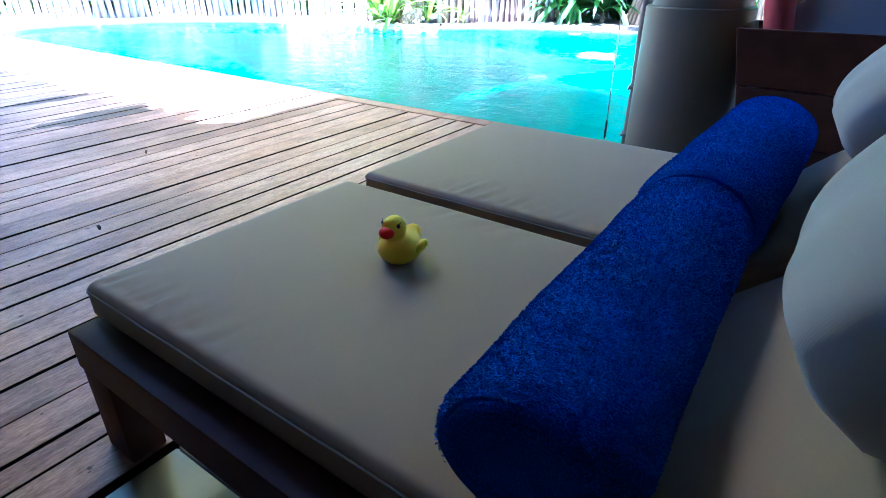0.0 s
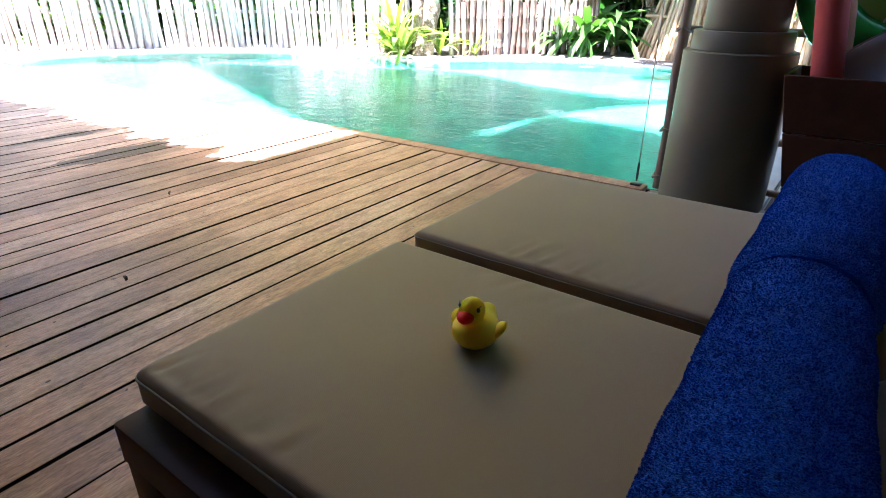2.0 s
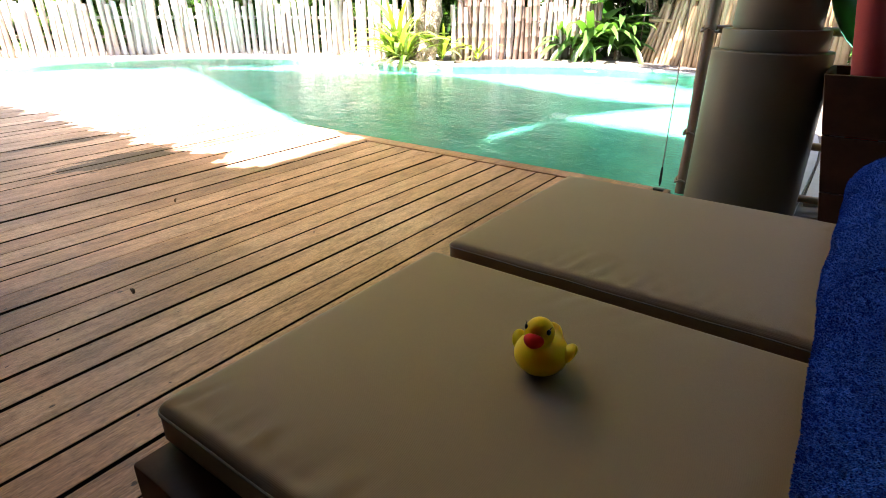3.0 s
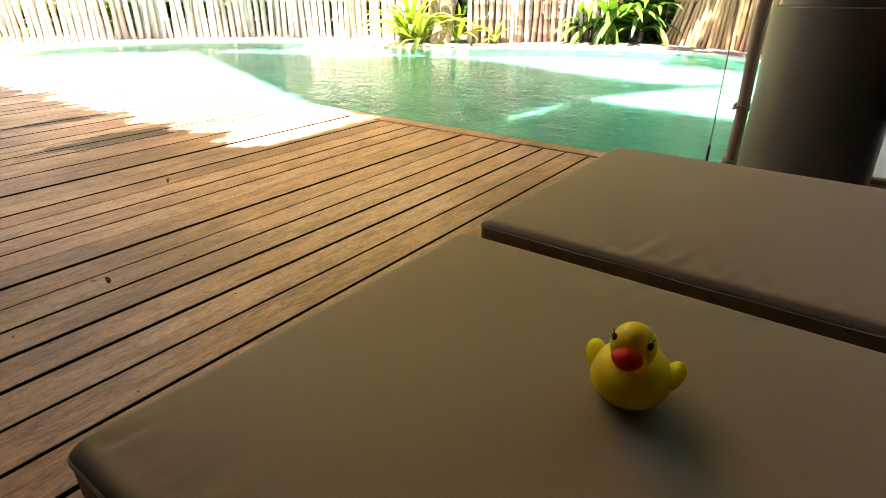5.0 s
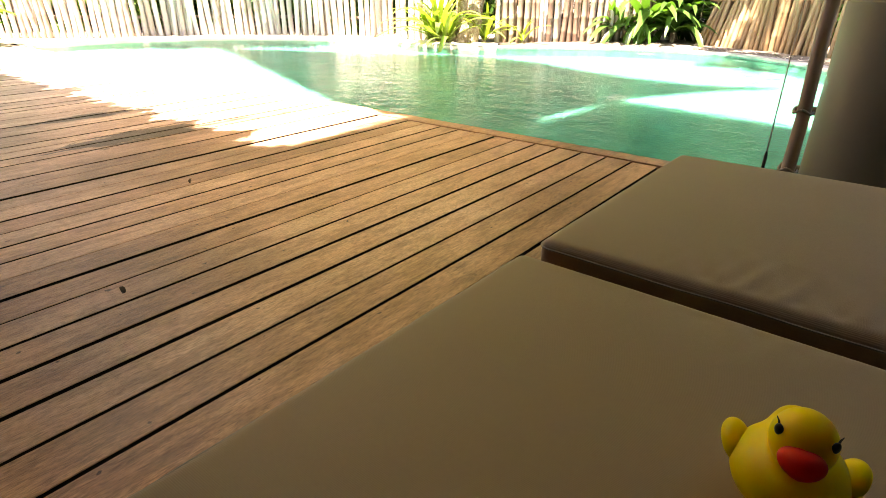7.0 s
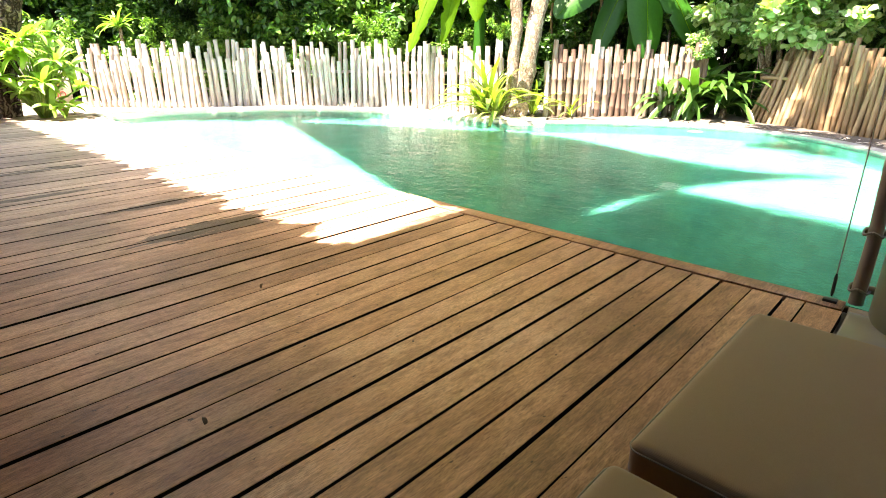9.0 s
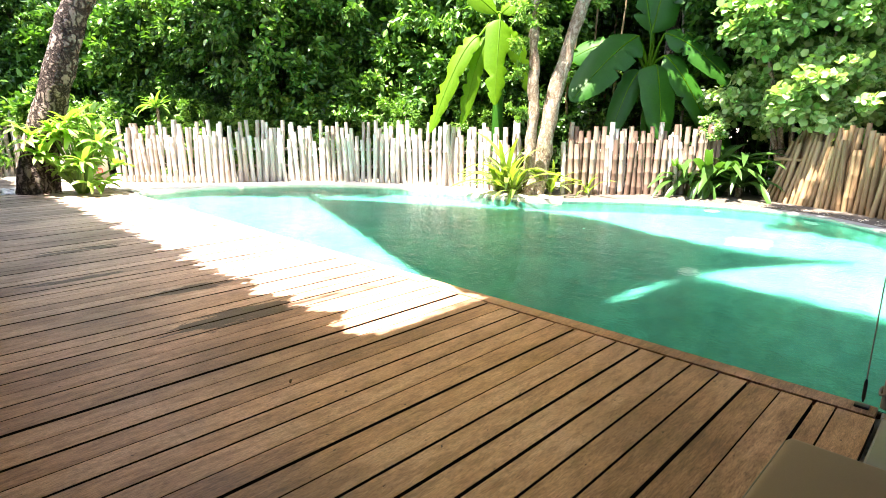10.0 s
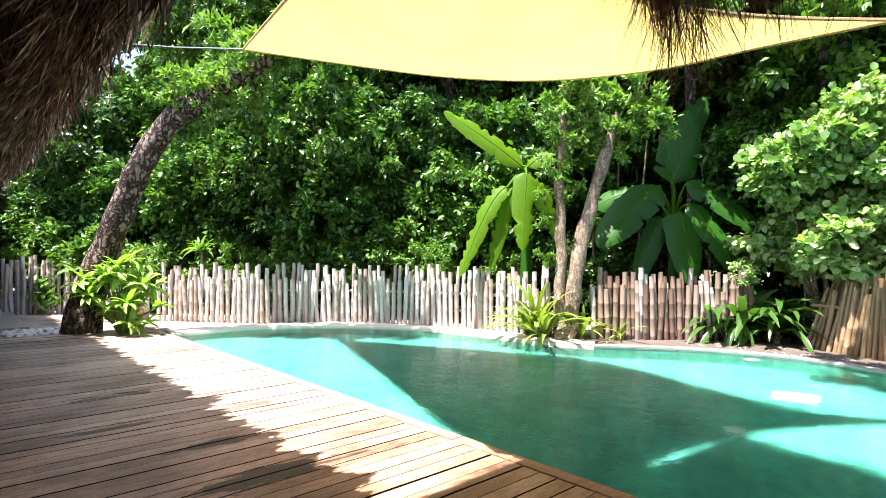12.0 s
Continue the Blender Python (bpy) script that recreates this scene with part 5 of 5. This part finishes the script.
def banana_leaf(base, tip, w, arch, facing, material, seed, tear):
    """One big blade along an arched midrib, folded in a shallow V, its edges wavy or torn."""
    r = random.Random(seed)
    b = bmesh.new()
    segs, rows, spine = 26, [], []
    for i in range(segs + 1):
        t = i / segs
        p = base.lerp(tip, t) + Vector((0, 0, arch * math.sin(math.pi * t ** 0.8)))
        spine.append(p)
    for i, p in enumerate(spine):
        t = i / segs
        d = (spine[min(i + 1, segs)] - spine[max(i - 1, 0)]).normalized()
        side = d.cross(facing).normalized()
        nrm = side.cross(d).normalized()
        half = w / 2 * min(1, (t / 0.16 + 0.02)) ** 0.6 * max(0.015, 1 - max(0, (t - 0.45) / 0.55) ** 2.2) ** 0.6
        row = []
        for s_, q in ((-1, 1), (-1, 0.5), (1, 0), (1, 0.5), (1, 1)):
            wave = 0.05 * w * noise.noise(Vector((t * 5, s_ * 3.1, seed))) * q * q
            row.append(b.verts.new(p + side * s_ * half * q + nrm * (half * (0.35 * q - 0.55 * q * q) + wave)))
        rows.append(row)
    for i in range(3, segs - 1):
        for k in (0, 4):
            if r.random() < 0.38 * tear:
                v, mid = rows[i][k], spine[i]
                v.co = v.co.lerp(mid, r.uniform(0.05, 0.5)) + Vector((0, 0, r.uniform(-0.08, 0.0)))
    for i in range(segs):
        for k in range(4):
            b.faces.new((rows[i][k], rows[i + 1][k], rows[i + 1][k + 1], rows[i][k + 1]))
    me = bpy.data.meshes.new("leaf")
    b.to_mesh(me)
    b.free()
    me.materials.append(material)
    me.shade_smooth()
    return me, spine


def banana(x, y, h, leaves, material, label, tear=0.0):
    """leaves: foot and tip of each blade as (across, up, out) from the crown, width, arch."""
    th = thing("banana_plant", label, "banana plant", pose(x, y, GROUND_Z), "banana plants")
    c = Vector((0, 0, h - GROUND_Z))
    part("stem", tube([(0, 0, -0.1), (0.02, 0.02, h * 0.5), c], [0.13, 0.11, 0.07], 12), M_BANANA, th)
    for k, (a, t, w, arch) in enumerate(leaves):
        p, q = [c + ACROSS * v[0] + Vector((0, 0, v[1])) + OUT * v[2] for v in (a, t)]
        me, spine = banana_leaf(p, q, w, arch, (OUT * 0.8 + Vector((0, 0, 0.6)) + ACROSS * 0.15 * (k % 3 - 1)).normalized(), material, k + int(h * 10), tear)
        part("leaf", me, None, th)
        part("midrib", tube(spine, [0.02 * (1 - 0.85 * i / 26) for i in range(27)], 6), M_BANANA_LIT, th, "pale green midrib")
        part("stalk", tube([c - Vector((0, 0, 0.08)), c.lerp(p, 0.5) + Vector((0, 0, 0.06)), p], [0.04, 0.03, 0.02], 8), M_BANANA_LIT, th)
    return th


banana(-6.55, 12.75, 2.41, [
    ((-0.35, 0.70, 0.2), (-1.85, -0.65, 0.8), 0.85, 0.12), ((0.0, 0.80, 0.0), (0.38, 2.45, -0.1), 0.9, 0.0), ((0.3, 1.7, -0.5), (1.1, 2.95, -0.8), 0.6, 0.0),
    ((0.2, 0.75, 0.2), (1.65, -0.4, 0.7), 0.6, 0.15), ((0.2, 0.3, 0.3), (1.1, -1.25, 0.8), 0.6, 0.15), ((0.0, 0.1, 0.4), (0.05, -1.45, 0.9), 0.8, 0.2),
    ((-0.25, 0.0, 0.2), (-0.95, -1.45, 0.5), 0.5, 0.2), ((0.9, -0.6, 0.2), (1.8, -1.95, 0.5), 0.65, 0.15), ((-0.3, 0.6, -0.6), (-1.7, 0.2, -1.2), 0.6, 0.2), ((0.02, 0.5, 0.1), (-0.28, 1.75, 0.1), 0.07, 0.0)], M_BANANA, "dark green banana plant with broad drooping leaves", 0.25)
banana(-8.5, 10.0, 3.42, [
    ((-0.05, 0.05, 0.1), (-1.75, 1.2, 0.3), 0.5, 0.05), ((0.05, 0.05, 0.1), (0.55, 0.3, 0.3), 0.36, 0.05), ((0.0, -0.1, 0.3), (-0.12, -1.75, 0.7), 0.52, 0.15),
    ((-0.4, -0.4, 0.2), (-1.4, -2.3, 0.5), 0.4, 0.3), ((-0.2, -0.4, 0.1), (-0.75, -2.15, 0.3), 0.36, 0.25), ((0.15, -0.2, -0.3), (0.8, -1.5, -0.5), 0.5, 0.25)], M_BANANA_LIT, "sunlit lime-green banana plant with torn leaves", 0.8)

ROUND = [leaf_cloud("foliage", 1500, (0.75, 0.75, 0.6), 0.13, 80 + k, 22, 0.92, 0.45, 0.1, True, M_SEAGRAPE, 0.10) for k in range(3)]
th = thing("round_leaf_tree", "bushy tree with large round pale-green leaves", "tree", pose(-3.6, 13.0, GROUND_Z))
for k in range(6):
    a = k * 1.05
    part("trunk", tube([(0.1 * math.cos(a), 0.1 * math.sin(a), -0.1), (0.5 * math.cos(a), 0.5 * math.sin(a), 1.4), (1.1 * math.cos(a), 1.1 * math.sin(a), 3.0)], [0.06, 0.05, 0.02], 8), M_BARK2, th)
for k in range(26):
    a, r, z = rng.uniform(0, 6.28), rng.uniform(0.3, 1.5), rng.uniform(1.5, 4.3)
    part("foliage", ROUND[k % 3], None, th, at=pose(r * math.cos(a) * (1.25 - 0.12 * z), r * math.sin(a), z, rng.uniform(-25, 25), rng.uniform(-25, 25), rng.uniform(0, 360)))
for x, y, z in ((-3.9, 12.3, 1.55), (-3.6, 12.4, 1.9), (-4.9, 12.1, 1.25)):
    t2 = thing("sapling", "thin sapling with round leaves leaning over the fence", "sapling", pose(x, y, GROUND_Z), "saplings")
    part("stem", tube([(0, 0, -0.05), (0.03, 0.02, z * 0.6), (0, 0, z)], [0.016, 0.012, 0.006], 7), M_BARK2, t2)
    part("foliage", ROUND[0], None, t2, at=pose(0, 0, z, 0, 0, x * 90) @ Matrix.Scale(0.42, 4))

for x, y, z, s in ((-11.0, 9.6, 1.5, 0.75), (-14.2, 7.6, 1.6, 0.9), (-13.2, 8.4, 1.5, 0.9), (-12.4, 9.0, 1.35, 0.8), (-9.4, 10.6, 1.3, 0.7), (-15.4, 6.6, 1.5, 0.7), (-17.3, 4.6, 1.4, 0.8), (-18.4, 3.9, 1.5, 0.7)):
    sh = thing("shrub", "light-green sunlit shrub showing over the fence", "shrub", pose(x, y, GROUND_Z), "shrubs")
    part("foliage", BUSHES[int(x) % 2], None, sh, at=pose(0, 0, z, 0, 0, x * 70) @ Matrix.Scale(s, 4))
    part("stem", tube([(0, 0, -0.05), (0.04, 0, 0.6), (0, 0.05, z)], [0.03, 0.02, 0.01], 7), M_BARK2, sh)

# slim bare stems deep in the thicket
for k in range(46):
    p = BACK[rng.randrange(4, 40)]
    q = p + Vector((rng.uniform(-2.5, 0.5), rng.uniform(1.2, 3.5), 0))
    tagged(part("sapling", tube([(0, 0, -0.1), (rng.uniform(-0.15, 0.15), rng.uniform(-0.15, 0.15), 2.0), (rng.uniform(-0.4, 0.4), rng.uniform(-0.4, 0.4), 4.5)], [0.035, 0.03, 0.02], 7), M_BAMBOO_TAN if k % 3 else M_BARK2, at=pose(q.x, q.y, GROUND_Z)), "slim bare sapling standing in the dark thicket", "sapling", "thicket saplings")

# ---- sign, stones, path ----
sg = thing("pool_sign", "small beige notice board with a red prohibition ring", "sign", pose(-14.1, 3.82, GROUND_Z, 0, 0, 52) @ Matrix.Scale(1.25, 4))
part("board", box(0.36, 0.03, 0.56, 0.006, pose(0, 0, 0.42)), plain("beige_board", [(0.2, (0.42, 0.36, 0.27)), (0.8, (0.50, 0.44, 0.34))], 6, 0.7), sg)
part("stake", box(0.05, 0.04, 0.3, 0.004, pose(0, 0, 0.1)), M_DARKWOOD, sg)
M_SIGNRED = plain("red_sign_paint", [(0.2, (0.45, 0.05, 0.03)), (0.8, (0.52, 0.07, 0.05))], 6, 0.6)
part("ring", tube([(0.09 * math.cos(k * math.pi / 14), -0.018, 0.52 + 0.09 * math.sin(k * math.pi / 14)) for k in range(29)], 0.012, 6), M_SIGNRED, sg)
part("slash", tube([(-0.06, -0.018, 0.58), (0.06, -0.018, 0.46)], 0.011, 6), M_SIGNRED, sg)
fc = bpy.data.curves.new("lettering", "FONT")
fc.body, fc.size, fc.extrude, fc.align_x = "NO", 0.13, 0.002, "CENTER"
tx = new("lettering", fc)
fc.materials.append(M_SIGNRED)
tx.parent, tx.matrix_basis = sg, pose(0, -0.018, 0.26, 90, 0, 0)
peb = []
for k in range(3):
    b = bmesh.new()
    bmesh.ops.create_icosphere(b, subdivisions=2, radius=0.05)
    for v in b.verts:
        v.co = Vector((v.co.x * 1.2, v.co.y, v.co.z * 0.6)) * (1 + 0.3 * noise.noise(v.co * 18 + Vector((k * 5, 0, 0))))
    peb.append(mesh_of(b, "pebble", M_WHITE))
bed = thing("pebble_bed", "bed of loose white pebbles beside the tree", "pebbles", pose(-14.3, 2.15, GROUND_Z))
for k in range(150):
    part("pebble", peb[k % 3], None, bed, at=pose(rng.uniform(-0.55, 0.55), rng.uniform(-0.6, 0.6), 0.025 + 0.03 * rng.random(), 0, 0, rng.uniform(0, 360)) @ Matrix.Scale(rng.uniform(0.6, 1.3), 4))
tagged(part("path", box(5.2, 4.2, 0.10, 0.01, pose(-17.6, -0.1, GROUND_Z + 0.04)), M_STONE), "pale stone path past the end of the deck", "path", kind="structure")

# dry litter on the boards and the bank
M_DRYLEAF = plain("dry_leaf", [(0.2, (0.03, 0.02, 0.012)), (0.8, (0.16, 0.10, 0.05))], 9, 0.8)
M_PALELEAF = plain("bleached_leaf", [(0.2, (0.45, 0.40, 0.32)), (0.8, (0.62, 0.58, 0.5))], 9, 0.8)
crumb = strap_leaf("fallen_leaf", 0.03, 0.016, 0.9, M_DRYLEAF, 0.3, 4)
for x, y in ((-2.305, 1.345), (-3.2, 2.05)):
    tagged(part("fallen_leaf", crumb, None, at=pose(x, y, 0.002, 0, -40, x * 77)), "tiny dark dried leaf scrap on the boards", "leaf", "leaf scraps")
vs, fs = [], []
for _ in range(260):
    x = rng.uniform(-5.8, -1.2)
    y = float(np.interp(x, [-5.8, -4.8, -3.2, -2.4, -1.2], [10.2, 10.75, 11.0, 10.75, 9.8])) + abs(rng.gauss(0, 0.35))
    a, s = rng.uniform(0, 6.28), rng.uniform(0.025, 0.06)
    k = len(vs)
    z = GROUND_Z + 0.012 + rng.uniform(0, 0.02)
    vs += [(x + s * math.cos(a), y + s * math.sin(a), z), (x - s * 0.4 * math.sin(a), y + s * 0.4 * math.cos(a), z + 0.012), (x - s * math.cos(a), y - s * math.sin(a), z), (x + s * 0.4 * math.sin(a), y - s * 0.4 * math.cos(a), z + 0.008)]
    fs.append((k, k + 1, k + 2, k + 3))
tagged(new("leaf_litter", raw_mesh("leaf_litter", vs, fs, M_PALELEAF)), "bleached fallen leaves scattered on the bank", "leaf litter", kind="stuff")

# ---- deck boards ----
PITCH = 0.155
bm_ = box(PITCH - 0.0135, HEADER_Y - DECK_Y0 - 0.012, 0.055, 0.0016, segs=1)


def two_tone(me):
    """Worn top faces, grimy edges blackened for the shade in the gaps."""
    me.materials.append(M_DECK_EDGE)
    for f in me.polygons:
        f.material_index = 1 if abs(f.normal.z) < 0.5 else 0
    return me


TURN = 0.65


def lay(x, z=-0.0275):
    """A board hung from the header, all of them a touch out of square with it."""
    return pose(x, HEADER_Y - 0.006, z, 0, 0, TURN) @ pose(0, -(HEADER_Y - DECK_Y0 - 0.012) / 2, 0)


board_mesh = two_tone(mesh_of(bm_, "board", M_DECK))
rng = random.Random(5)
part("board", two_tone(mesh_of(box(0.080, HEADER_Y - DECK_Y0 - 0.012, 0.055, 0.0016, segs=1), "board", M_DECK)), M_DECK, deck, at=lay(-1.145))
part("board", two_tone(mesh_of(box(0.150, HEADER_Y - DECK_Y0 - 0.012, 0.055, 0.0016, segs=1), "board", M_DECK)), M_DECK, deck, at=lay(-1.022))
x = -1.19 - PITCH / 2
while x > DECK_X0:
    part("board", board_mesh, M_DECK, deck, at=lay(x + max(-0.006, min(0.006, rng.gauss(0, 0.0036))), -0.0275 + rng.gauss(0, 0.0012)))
    x -= PITCH

slab = mesh_of(box(0.596, 0.596, 0.02, 0.003), "slab", M_STONE)
for i in range(10):
    for j in range(11):
        part("slab", slab, M_STONE, floor_, at=pose(DECK_X1 + 0.32 + i * 0.6, -2.45 + j * 0.6, -0.0105 + rng.gauss(0, 0.0004)))
